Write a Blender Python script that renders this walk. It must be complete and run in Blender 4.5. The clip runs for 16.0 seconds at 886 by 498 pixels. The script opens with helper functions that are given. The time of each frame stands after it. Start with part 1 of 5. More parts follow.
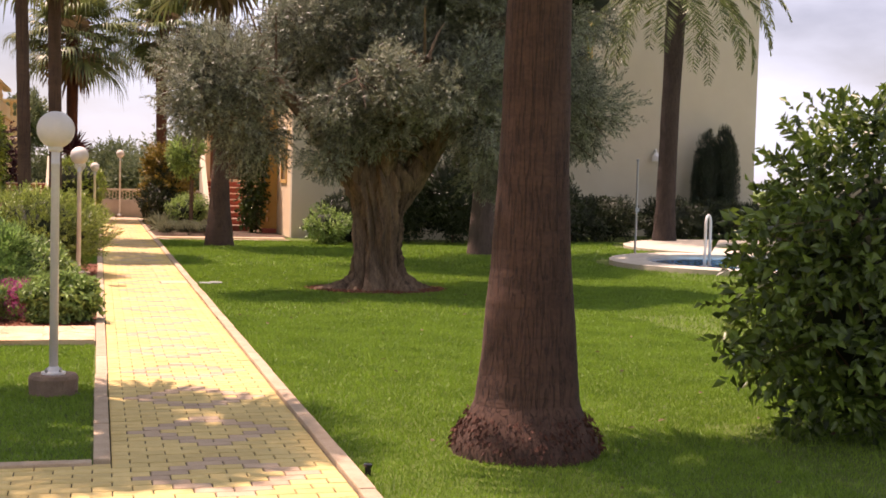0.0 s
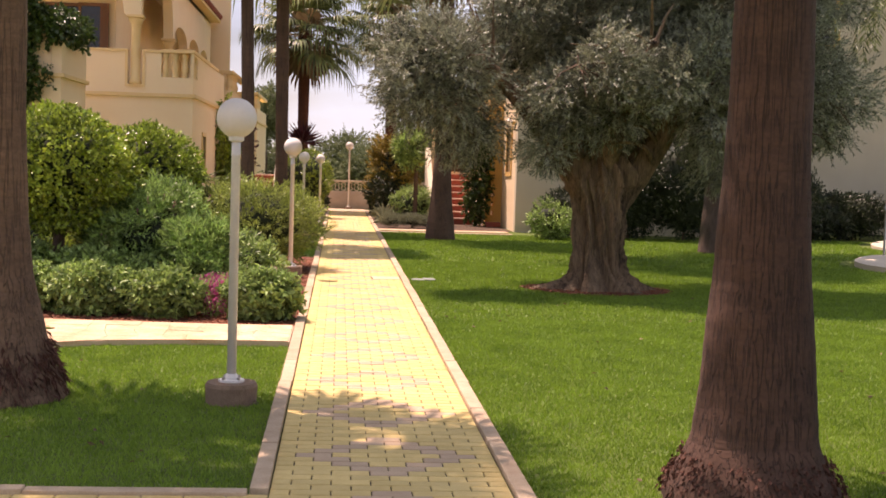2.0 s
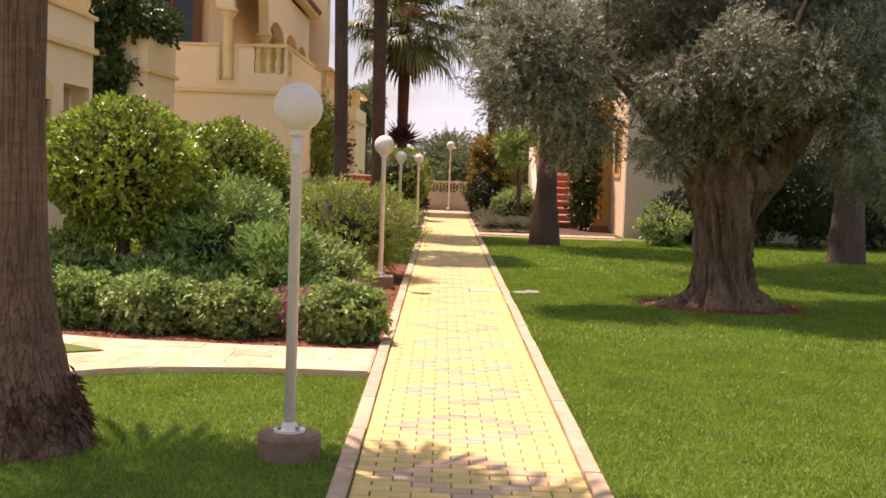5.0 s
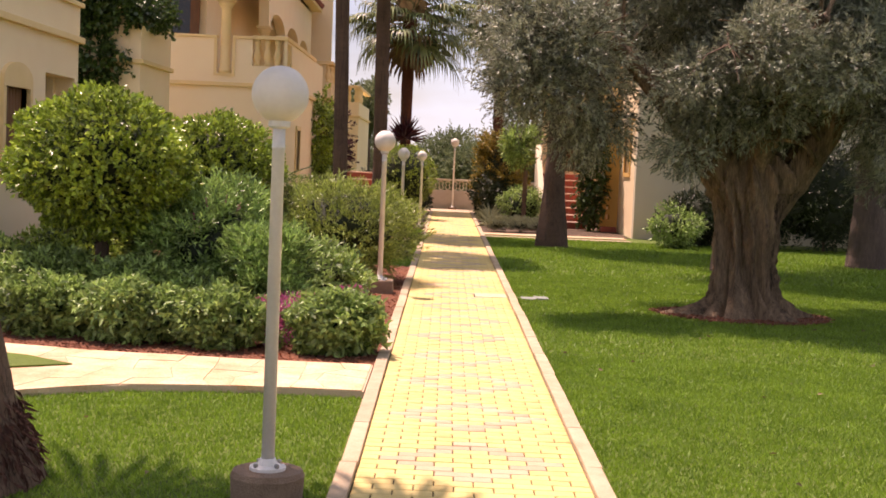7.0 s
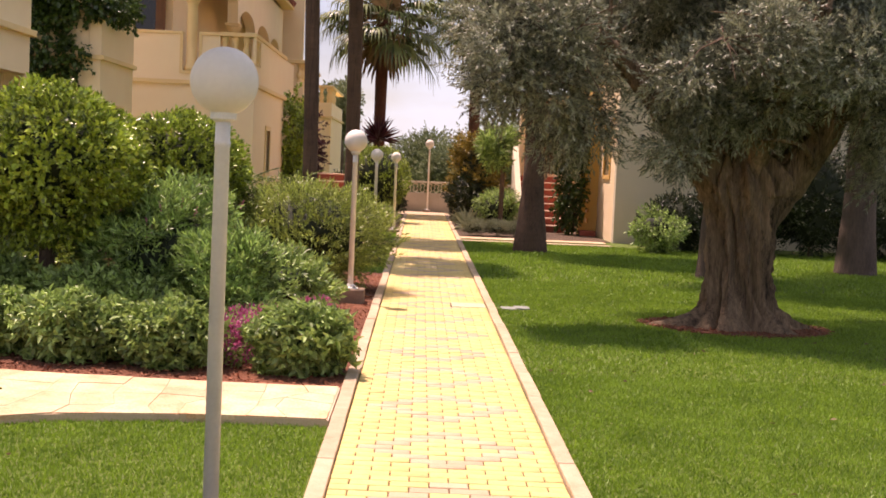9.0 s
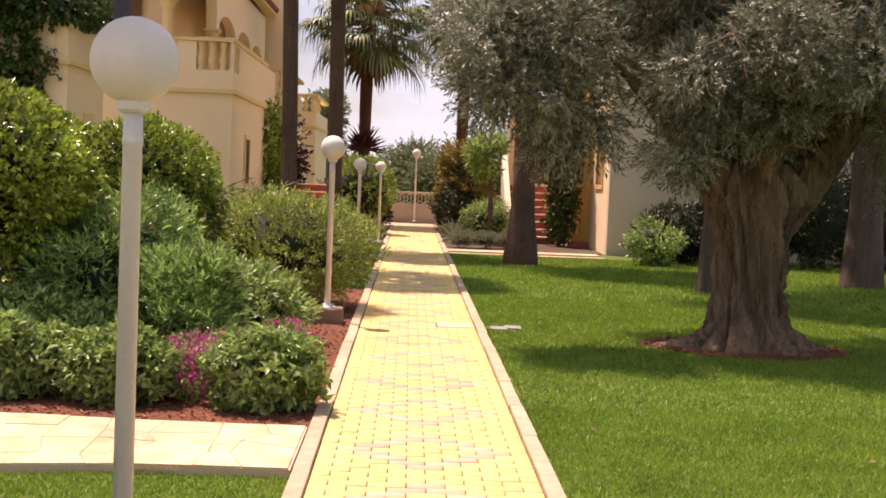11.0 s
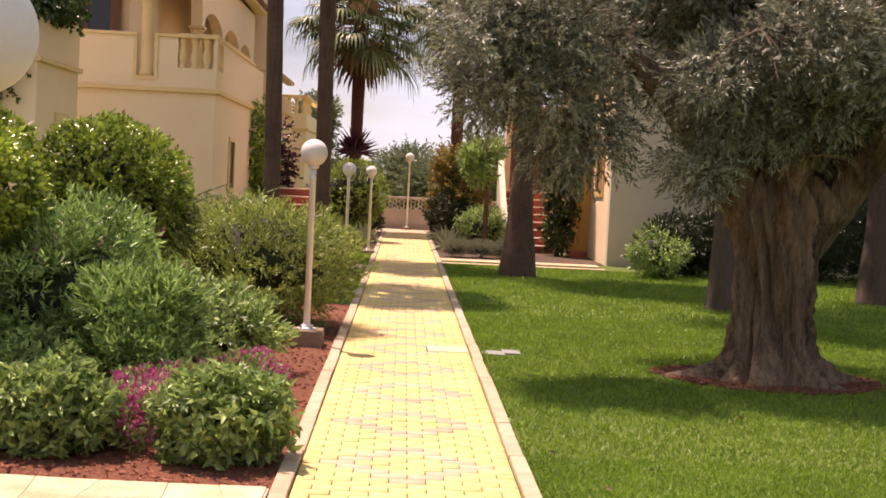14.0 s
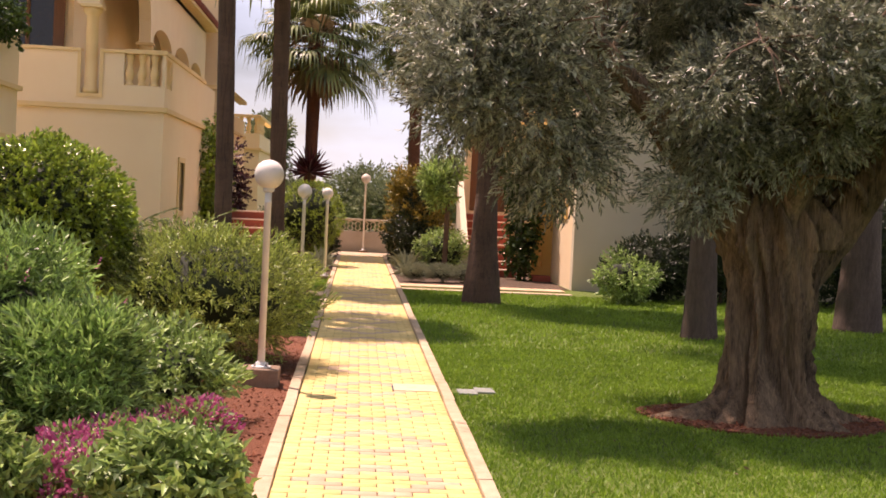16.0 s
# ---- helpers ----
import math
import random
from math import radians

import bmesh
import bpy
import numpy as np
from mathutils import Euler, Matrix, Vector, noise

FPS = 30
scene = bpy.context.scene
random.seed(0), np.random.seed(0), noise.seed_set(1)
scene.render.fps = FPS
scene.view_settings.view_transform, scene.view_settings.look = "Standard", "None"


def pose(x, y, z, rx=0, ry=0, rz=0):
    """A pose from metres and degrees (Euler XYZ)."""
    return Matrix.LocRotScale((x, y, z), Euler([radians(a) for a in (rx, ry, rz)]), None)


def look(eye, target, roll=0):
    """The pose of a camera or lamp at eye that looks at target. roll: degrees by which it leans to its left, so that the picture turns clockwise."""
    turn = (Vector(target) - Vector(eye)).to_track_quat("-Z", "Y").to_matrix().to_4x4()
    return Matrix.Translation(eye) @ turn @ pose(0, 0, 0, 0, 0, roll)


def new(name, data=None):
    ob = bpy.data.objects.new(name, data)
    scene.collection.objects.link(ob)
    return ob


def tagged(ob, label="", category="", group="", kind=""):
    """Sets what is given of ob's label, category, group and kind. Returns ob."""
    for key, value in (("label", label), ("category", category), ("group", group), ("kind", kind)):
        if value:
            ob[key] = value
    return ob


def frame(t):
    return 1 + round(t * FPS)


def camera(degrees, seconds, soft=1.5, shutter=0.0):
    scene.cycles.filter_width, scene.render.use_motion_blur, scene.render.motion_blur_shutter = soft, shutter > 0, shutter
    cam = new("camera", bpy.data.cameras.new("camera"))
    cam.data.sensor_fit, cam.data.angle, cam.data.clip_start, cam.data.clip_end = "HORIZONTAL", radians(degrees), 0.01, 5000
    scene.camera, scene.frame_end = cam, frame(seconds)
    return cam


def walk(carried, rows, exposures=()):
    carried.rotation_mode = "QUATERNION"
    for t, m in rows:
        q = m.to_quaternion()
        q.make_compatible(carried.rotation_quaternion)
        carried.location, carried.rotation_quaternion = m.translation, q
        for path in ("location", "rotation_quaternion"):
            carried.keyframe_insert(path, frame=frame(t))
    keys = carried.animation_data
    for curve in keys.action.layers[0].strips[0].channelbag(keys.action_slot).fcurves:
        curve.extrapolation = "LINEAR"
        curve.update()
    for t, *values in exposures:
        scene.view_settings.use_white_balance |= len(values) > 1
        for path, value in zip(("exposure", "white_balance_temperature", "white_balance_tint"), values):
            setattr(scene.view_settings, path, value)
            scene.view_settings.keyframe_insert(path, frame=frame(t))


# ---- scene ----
cam = camera(38.5, 16.0, 1.7)
PATH = [
    (0, (-0.669, -10.224, 1.566), (-0.145, -8.297, 1.459), 1.5),
    (0.5, (-0.547, -10.045, 1.564), (-0.138, -8.09, 1.451), 1.8),
    (1, (-0.439, -9.783, 1.579), (-0.124, -7.812, 1.459), 1.9),
    (1.5, (-0.349, -9.464, 1.589), (-0.121, -7.481, 1.46), 1.9),
    (2, (-0.291, -9.237, 1.58), (-0.126, -7.248, 1.451), 1.8),
    (2.5, (-0.244, -8.949, 1.579), (-0.135, -6.957, 1.448), 2.0),
    (3, (-0.216, -8.731, 1.589), (-0.144, -6.737, 1.457), 2.1),
    (3.5, (-0.19, -8.383, 1.581), (-0.151, -6.387, 1.449), 2.2),
    (4, (-0.198, -8.09, 1.586), (-0.178, -6.094, 1.453), 2.0),
    (6.5, (-0.186, -6.887, 1.586), (-0.194, -4.891, 1.45), 2.3),
    (7, (-0.197, -6.664, 1.585), (-0.198, -4.668, 1.447), 2.5),
    (7.5, (-0.177, -6.455, 1.568), (-0.171, -4.46, 1.432), 2.3),
    (8, (-0.17, -6.224, 1.586), (-0.156, -4.229, 1.448), 2.5),
    (8.5, (-0.181, -5.994, 1.572), (-0.154, -3.999, 1.439), 2.3),
    (9, (-0.202, -5.754, 1.576), (-0.163, -3.759, 1.443), 2.6),
    (9.5, (-0.169, -5.576, 1.609), (-0.126, -3.581, 1.477), 2.2),
    (10, (-0.181, -5.283, 1.577), (-0.127, -3.287, 1.453), 2.4),
    (12.5, (-0.039, -4.088, 1.547), (0.018, -2.092, 1.434), 2.4),
    (13, (-0.032, -3.975, 1.595), (0.022, -1.979, 1.479), 2.6),
    (13.5, (-0.07, -3.721, 1.609), (-0.01, -1.725, 1.493), 3.0),
    (14, (-0.089, -3.451, 1.608), (-0.024, -1.455, 1.498), 2.9),
    (14.5, (-0.122, -3.214, 1.637), (-0.048, -1.218, 1.53), 2.8),
    (15, (-0.134, -2.977, 1.638), (-0.052, -0.981, 1.538), 2.5),
    (15.5, (-0.185, -2.713, 1.593), (-0.076, -0.718, 1.513), 2.7),
    (16, (-0.181, -2.485, 1.63), (-0.044, -0.491, 1.556), 2.8),
]
walk(cam, [(t, look(eye, target, roll)) for t, eye, target, roll in PATH], [(0, 0.58, 7900, 43), (16, 0.58, 7900, 43)])

# ---- sky, sun, exposure ----
scene.view_settings.exposure = 0.0
SUN_FROM = Vector((-0.276, 0.276, 0.92)).normalized()
world = bpy.data.worlds.new("sky")
scene.world = world
world.use_nodes = True
wn, wl = world.node_tree.nodes, world.node_tree.links
wn.clear()
sky = wn.new("ShaderNodeTexSky")
sky.sky_type = "NISHITA"
sky.sun_disc = False
sky.sun_elevation = math.asin(SUN_FROM.z)
sky.sun_rotation = math.atan2(SUN_FROM.x, SUN_FROM.y)
sky.air_density, sky.dust_density, sky.ozone_density = 1.0, 0.3, 1.6
tco = wn.new("ShaderNodeTexCoord")
wmap = wn.new("ShaderNodeMapping")
wmap.inputs["Scale"].default_value = (1.0, 1.0, 2.6)
cloud = wn.new("ShaderNodeTexNoise")
cloud.inputs["Scale"].default_value, cloud.inputs["Detail"].default_value = 3.2, 8.0
ramp = wn.new("ShaderNodeValToRGB")
ramp.color_ramp.elements[0].position, ramp.color_ramp.elements[1].position = 0.36, 0.60
wmix = wn.new("ShaderNodeMixRGB")
wmix.inputs["Color2"].default_value = (8.0, 10.9, 13.2, 1)
bg = wn.new("ShaderNodeBackground")
bg.inputs["Strength"].default_value = 0.068
wout = wn.new("ShaderNodeOutputWorld")
wl.new(tco.outputs["Generated"], wmap.inputs["Vector"])
wl.new(wmap.outputs["Vector"], cloud.inputs["Vector"])
wl.new(cloud.outputs["Fac"], ramp.inputs["Fac"])
wl.new(ramp.outputs["Color"], wmix.inputs["Fac"])
wl.new(sky.outputs["Color"], wmix.inputs["Color1"])
wl.new(wmix.outputs["Color"], bg.inputs["Color"])
wl.new(bg.outputs["Background"], wout.inputs["Surface"])
sun = new("sun", bpy.data.lights.new("sun", "SUN"))
sun.data.energy, sun.data.angle, sun.data.color = 5.0, radians(0.9), (1.0, 0.95, 0.86)
sun.matrix_world = look((0, 0, 30), Vector((0, 0, 30)) - SUN_FROM)

# ---- materials ----
RNG = np.random.default_rng(7)


def surface(name, a, b, scale=6.0, rough=0.8, bump=0.3, fine=60.0, stretch=(1, 1, 1), metal=0.0, spots=None, spread=0.0, coarse=1.2):
    """Two colours mixed by noise at a coarse and a fine scale, with bump; spread varies the value from piece to piece."""
    m = bpy.data.materials.new(name)
    m.use_nodes = True
    n, l = m.node_tree.nodes, m.node_tree.links
    p = n["Principled BSDF"]
    p.inputs["Roughness"].default_value, p.inputs["Metallic"].default_value = rough, metal
    geo = n.new("ShaderNodeNewGeometry")
    mp = n.new("ShaderNodeMapping")
    mp.inputs["Scale"].default_value = stretch
    l.new(geo.outputs["Position"], mp.inputs["Vector"])
    n1, n2, n3 = (n.new("ShaderNodeTexNoise") for _ in range(3))
    for k, s in ((n1, scale), (n2, fine), (n3, coarse)):
        k.inputs["Scale"].default_value, k.inputs["Detail"].default_value = s, 5.0
        l.new(mp.outputs["Vector"], k.inputs["Vector"])
    add = n.new("ShaderNodeMath")
    add.operation = "ADD"
    l.new(n1.outputs["Fac"], add.inputs[0])
    l.new(n2.outputs["Fac"], add.inputs[1])
    add2 = n.new("ShaderNodeMath")
    add2.operation = "ADD"
    l.new(add.outputs[0], add2.inputs[0])
    l.new(n3.outputs["Fac"], add2.inputs[1])
    mr = n.new("ShaderNodeMapRange")
    mr.inputs["From Min"].default_value, mr.inputs["From Max"].default_value = 1.1, 1.9
    l.new(add2.outputs[0], mr.inputs["Value"])
    mix = n.new("ShaderNodeMixRGB")
    mix.inputs["Color1"].default_value, mix.inputs["Color2"].default_value = (*a, 1), (*b, 1)
    l.new(mr.outputs["Result"], mix.inputs["Fac"])
    out = mix.outputs["Color"]
    if spread:
        hsv = n.new("ShaderNodeHueSaturation")
        inf = n.new("ShaderNodeObjectInfo")
        s = n.new("ShaderNodeMath")
        s.operation = "ADD"
        l.new(inf.outputs["Random"], s.inputs[0])
        l.new(geo.outputs["Random Per Island"], s.inputs[1])
        fr = n.new("ShaderNodeMath")
        fr.operation = "FRACT"
        l.new(s.outputs[0], fr.inputs[0])
        vr = n.new("ShaderNodeMapRange")
        vr.inputs["To Min"].default_value, vr.inputs["To Max"].default_value = 1 - spread, 1 + spread
        l.new(fr.outputs[0], vr.inputs["Value"])
        l.new(vr.outputs["Result"], hsv.inputs["Value"])
        l.new(out, hsv.inputs["Color"])
        out = hsv.outputs["Color"]
    l.new(out, p.inputs["Base Color"])
    if bump:
        bp = n.new("ShaderNodeBump")
        bp.inputs["Strength"].default_value, bp.inputs["Distance"].default_value = bump, 0.02
        l.new(add.outputs[0], bp.inputs["Height"])
        l.new(bp.outputs["Normal"], p.inputs["Normal"])
    return m


def foliage(name, dark, light, rough=0.45, clear=0.4):
    """Leaves: colour varies from leaf to leaf, with some light passing through."""
    m = bpy.data.materials.new(name)
    m.use_nodes = True
    n, l = m.node_tree.nodes, m.node_tree.links
    p = n["Principled BSDF"]
    p.inputs["Roughness"].default_value = rough
    geo = n.new("ShaderNodeNewGeometry")
    no = n.new("ShaderNodeTexNoise")
    no.inputs["Scale"].default_value = 2.0
    l.new(geo.outputs["Position"], no.inputs["Vector"])
    s = n.new("ShaderNodeMath")
    s.operation = "MULTIPLY_ADD"
    l.new(geo.outputs["Random Per Island"], s.inputs[0])
    s.inputs[1].default_value = 0.75
    l.new(no.outputs["Fac"], s.inputs[2])
    mr = n.new("ShaderNodeMapRange")
    mr.inputs["From Min"].default_value, mr.inputs["From Max"].default_value = 0.35, 1.25
    l.new(s.outputs[0], mr.inputs["Value"])
    mix = n.new("ShaderNodeMixRGB")
    mix.inputs["Color1"].default_value, mix.inputs["Color2"].default_value = (*dark, 1), (*light, 1)
    l.new(mr.outputs["Result"], mix.inputs["Fac"])
    l.new(mix.outputs["Color"], p.inputs["Base Color"])
    tr = n.new("ShaderNodeBsdfTranslucent")
    l.new(mix.outputs["Color"], tr.inputs["Color"])
    ms = n.new("ShaderNodeMixShader")
    ms.inputs["Fac"].default_value = clear
    l.new(p.outputs["BSDF"], ms.inputs[1])
    l.new(tr.outputs["BSDF"], ms.inputs[2])
    l.new(ms.outputs["Shader"], n["Material Output"].inputs["Surface"])
    return m


def palm_bark(name, a, b, lines=15.0, rings=0.6):
    """Fibrous bark: narrow dark upright fissures, leaf-scar rings and a mottled ground."""
    m = surface(name, a, b, 3.0, 0.95, 0.0, 45, coarse=0.9)
    n, l = m.node_tree.nodes, m.node_tree.links
    p = n["Principled BSDF"]
    base = p.inputs["Base Color"].links[0].from_socket
    co = n.new("ShaderNodeTexCoord")

    def field(kind, stretch, scale, detail):
        mp = n.new("ShaderNodeMapping")
        mp.inputs["Scale"].default_value = stretch
        l.new(co.outputs["Object"], mp.inputs["Vector"])
        t = n.new("ShaderNodeTexNoise")
        t.inputs["Scale"].default_value, t.inputs["Detail"].default_value = scale, detail
        l.new(mp.outputs["Vector"], t.inputs["Vector"])
        r = n.new("ShaderNodeValToRGB")
        lo, mid, hi = kind
        e = r.color_ramp.elements
        e[0].position, e[1].position = lo, hi
        e[0].color, e[1].color = (1, 1, 1, 1), (1, 1, 1, 1)
        q = e.new((lo + hi) / 2)
        q.color = (mid, mid, mid, 1)
        l.new(t.outputs["Fac"], r.inputs["Fac"])
        return r.outputs["Color"]

    fis = field((0.465, 0.45, 0.535), (1, 1, 0.03), lines, 2.5)
    rng = field((0.42, 1 - 0.45 * rings, 0.58), (0.12, 0.12, 1), 9.0, 4.0)
    mul = n.new("ShaderNodeMixRGB")
    mul.blend_type, mul.inputs["Fac"].default_value = "MULTIPLY", 1.0
    l.new(fis, mul.inputs["Color1"])
    l.new(rng, mul.inputs["Color2"])
    mul2 = n.new("ShaderNodeMixRGB")
    mul2.blend_type, mul2.inputs["Fac"].default_value = "MULTIPLY", 0.85
    l.new(base, mul2.inputs["Color1"])
    l.new(mul.outputs["Color"], mul2.inputs["Color2"])
    l.new(mul2.outputs["Color"], p.inputs["Base Color"])
    bp = n.new("ShaderNodeBump")
    bp.inputs["Strength"].default_value, bp.inputs["Distance"].default_value = 0.9, 0.015
    l.new(mul.outputs["Color"], bp.inputs["Height"])
    l.new(bp.outputs["Normal"], p.inputs["Normal"])
    return m


BRICK_Y = surface("yellow_paver", (0.58, 0.42, 0.15), (0.72, 0.55, 0.23), 14, 0.85, 0.25, 180, spread=0.10)
BRICK_P = surface("mauve_paver", (0.46, 0.32, 0.205), (0.57, 0.41, 0.265), 14, 0.85, 0.25, 180, spread=0.10)
SAND = surface("joint_sand", (0.035, 0.032, 0.016), (0.13, 0.10, 0.045), 30, 0.95, 0.3, 200)
KERB = surface("kerb_concrete", (0.40, 0.28, 0.175), (0.57, 0.44, 0.30), 9, 0.9, 0.4, 140, spread=0.07)
FLAG = surface("flagstone", (0.55, 0.28, 0.13), (0.74, 0.56, 0.37), 5.0, 0.8, 0.3, 60, spread=0.14)
EARTH = surface("dark_soil", (0.05, 0.03, 0.018), (0.12, 0.075, 0.045), 20, 0.95, 0.8, 90)
WALL_P = surface("weathered_wall_render", (0.40, 0.34, 0.27), (0.54, 0.47, 0.39), 3.0, 0.92, 0.3, 60, coarse=0.8)
MORTAR = surface("mortar", (0.55, 0.38, 0.25), (0.64, 0.48, 0.34), 20, 0.95, 0.3, 90)
CHIP = surface("bark_chip", (0.13, 0.040, 0.018), (0.36, 0.13, 0.065), 20, 0.9, 0.3, 90, spread=0.45)
SOIL = surface("red_mulch", (0.13, 0.040, 0.018), (0.28, 0.095, 0.042), 30, 0.95, 1.0, 120)
TURF = surface("turf", (0.060, 0.100, 0.009), (0.110, 0.165, 0.016), 8, 0.9, 0.8, 90, coarse=0.7)
BLADE = foliage("grass_blade", (0.090, 0.185, 0.016), (0.235, 0.395, 0.042), 0.55, 0.42)
WHITE = surface("white_lamp_paint", (0.66, 0.64, 0.60), (0.76, 0.74, 0.70), 5, 0.45, 0.05, 60)
GLOBE = surface("opal_globe", (0.70, 0.65, 0.59), (0.77, 0.72, 0.66), 4, 0.6, 0.0, 40)
CONC = surface("lamp_footing_concrete", (0.19, 0.12, 0.078), (0.31, 0.21, 0.145), 12, 0.95, 0.6, 120)
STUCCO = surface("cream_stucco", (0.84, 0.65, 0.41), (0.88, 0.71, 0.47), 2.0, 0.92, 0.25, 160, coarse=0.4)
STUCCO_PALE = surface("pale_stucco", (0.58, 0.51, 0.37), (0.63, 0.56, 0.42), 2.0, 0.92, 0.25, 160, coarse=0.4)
OCHRE = surface("ochre_trim", (0.76, 0.54, 0.26), (0.82, 0.61, 0.32), 4, 0.9, 0.2, 120)
OCHRE_D = surface("deep_ochre_trim", (0.66, 0.38, 0.10), (0.72, 0.44, 0.14), 4, 0.9, 0.2, 120)
TERRA = surface("terracotta", (0.24, 0.055, 0.035), (0.33, 0.085, 0.055), 6, 0.85, 0.3, 80, spread=0.15)
RISER = surface("pale_riser", (0.55, 0.36, 0.26), (0.66, 0.46, 0.36), 6, 0.85, 0.3, 80)
DARK = surface("dark_glass", (0.012, 0.011, 0.010), (0.02, 0.018, 0.016), 3, 0.12, 0.0)
WOOD = surface("brown_shutter", (0.13, 0.055, 0.025), (0.20, 0.09, 0.045), 8, 0.6, 0.2, 60, (1, 1, 0.1))
GREY_M = surface("grey_metal", (0.30, 0.30, 0.30), (0.42, 0.42, 0.41), 8, 0.35, 0.05, 60, metal=0.9)
LID = surface("plastic_lid", (0.17, 0.20, 0.17), (0.28, 0.30, 0.26), 12, 0.7, 0.2, 90)
PLATE = surface("worn_plate", (0.50, 0.41, 0.24), (0.68, 0.58, 0.38), 12, 0.8, 0.3, 90)
BARK_P = palm_bark("palm_bark", (0.085, 0.048, 0.033), (0.150, 0.088, 0.060), 30, 0.3)
BARK_N = palm_bark("fissured_palm_bark", (0.062, 0.030, 0.019), (0.115, 0.058, 0.037), 46, 0.35)
BARK_L = palm_bark("ringed_palm_bark", (0.110, 0.064, 0.040), (0.215, 0.128, 0.080), 34, 0.4)
BARK_D = surface("dark_palm_bark", (0.028, 0.019, 0.014), (0.078, 0.055, 0.042), 6, 0.95, 1.0, 40, (5, 5, 1.2))
BARK_G = surface("grey_palm_bark", (0.075, 0.050, 0.037), (0.16, 0.11, 0.082), 6, 0.95, 1.0, 40, (5, 5, 1.2))
BARK_R = surface("palm_root_bark", (0.07, 0.026, 0.016), (0.15, 0.06, 0.036), 16, 0.95, 1.0, 70)
# near-black streaks put the shade of bark crevices into the colour
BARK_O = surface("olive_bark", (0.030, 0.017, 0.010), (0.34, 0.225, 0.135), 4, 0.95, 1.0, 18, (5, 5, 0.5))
TWIG = surface("twig", (0.09, 0.055, 0.035), (0.16, 0.10, 0.065), 12, 0.9, 0.5, 80)
# leaf tones; the very dark low ends also stand for shade inside crowns
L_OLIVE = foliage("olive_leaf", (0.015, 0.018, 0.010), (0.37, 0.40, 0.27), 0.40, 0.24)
# near black: stands for the shade inside crowns, not a leaf colour
L_CORE = foliage("inner_shade", (0.006, 0.010, 0.004), (0.016, 0.026, 0.008), 0.8, 0.1)
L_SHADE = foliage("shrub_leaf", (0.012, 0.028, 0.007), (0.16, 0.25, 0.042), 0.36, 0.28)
L_BALL = foliage("ficus_leaf", (0.014, 0.036, 0.006), (0.43, 0.58, 0.080), 0.28, 0.20)
L_OLEAN = foliage("oleander_leaf", (0.022, 0.055, 0.020), (0.38, 0.60, 0.165), 0.36, 0.30)
L_SPIKE = foliage("myrtle_leaf", (0.028, 0.044, 0.012), (0.46, 0.58, 0.130), 0.38, 0.28)
L_BROAD = foliage("broad_leaf", (0.026, 0.060, 0.016), (0.40, 0.58, 0.160), 0.46, 0.30)
L_PALM = foliage("palm_frond", (0.030, 0.046, 0.015), (0.20, 0.25, 0.080), 0.45, 0.22)
L_DRY = foliage("dry_frond", (0.10, 0.065, 0.030), (0.24, 0.17, 0.085), 0.8, 0.2)
L_HEDGE = foliage("hedge_leaf", (0.006, 0.012, 0.004), (0.042, 0.064, 0.018), 0.45, 0.15)
L_IVY = foliage("ivy_leaf", (0.013, 0.033, 0.009), (0.072, 0.132, 0.024), 0.35, 0.25)
L_CROTON = foliage("golden_leaf", (0.05, 0.05, 0.013), (0.38, 0.27, 0.045), 0.4, 0.35)
L_LAV = foliage("lavender_leaf", (0.13, 0.15, 0.085), (0.30, 0.32, 0.20), 0.7, 0.2)
L_PINK = foliage("pink_petal", (0.28, 0.03, 0.11), (0.62, 0.16, 0.32), 0.5, 0.35)
L_RED = foliage("dark_red_leaf", (0.035, 0.010, 0.014), (0.13, 0.035, 0.045), 0.4, 0.25)
L_FAR = foliage("far_tree_leaf", (0.060, 0.085, 0.035), (0.23, 0.27, 0.13), 0.6, 0.3)
L_CYP = foliage("cypress_leaf", (0.008, 0.018, 0.008), (0.030, 0.050, 0.022), 0.6, 0.15)
WATER = bpy.data.materials.new("pool_water")
WATER.use_nodes = True
WATER.node_tree.nodes["Principled BSDF"].inputs["Base Color"].default_value = (0.10, 0.30, 0.48, 1)
WATER.node_tree.nodes["Principled BSDF"].inputs["Roughness"].default_value = 0.05
POOLD = surface("pool_coping", (0.50, 0.42, 0.31), (0.64, 0.56, 0.44), 5, 0.85, 0.2, 80)


# ---- mesh helpers ----
def part(name, bm, material, parent=None, label=""):
    """One mesh object from a bmesh (freed) or a mesh, under a thing or a part."""
    if isinstance(bm, bmesh.types.BMesh):
        me = bpy.data.meshes.new(name)
        bm.to_mesh(me)
        bm.free()
    else:
        me = bm
    if not me.materials:
        me.materials.append(material)
    ob = new(name, me)
    if parent:
        ob.parent = parent
    if label:
        ob["label"] = label
    return ob


def thing(name, at, label, category, group="", kind=""):
    ob = new(name)
    ob.location = at
    ob.empty_display_size = 0.1
    return tagged(ob, label, category, group, kind)


def smooth(ob):
    for f in ob.data.polygons:
        f.use_smooth = True
    return ob


def box(x0, x1, y0, y1, z0, z1, bevel=0.0, bm=None):
    own = bm is None
    bm = bm or bmesh.new()
    r = bmesh.ops.create_cube(bm, size=1.0, matrix=Matrix.Translation(((x0 + x1) / 2, (y0 + y1) / 2, (z0 + z1) / 2)) @ Matrix.Diagonal((abs(x1 - x0), abs(y1 - y0), abs(z1 - z0), 1)))
    if bevel:
        es = list({e for v in r["verts"] for e in v.link_edges})
        bmesh.ops.bevel(bm, geom=es, offset=bevel, segments=2, affect="EDGES", profile=0.6)
    return bm


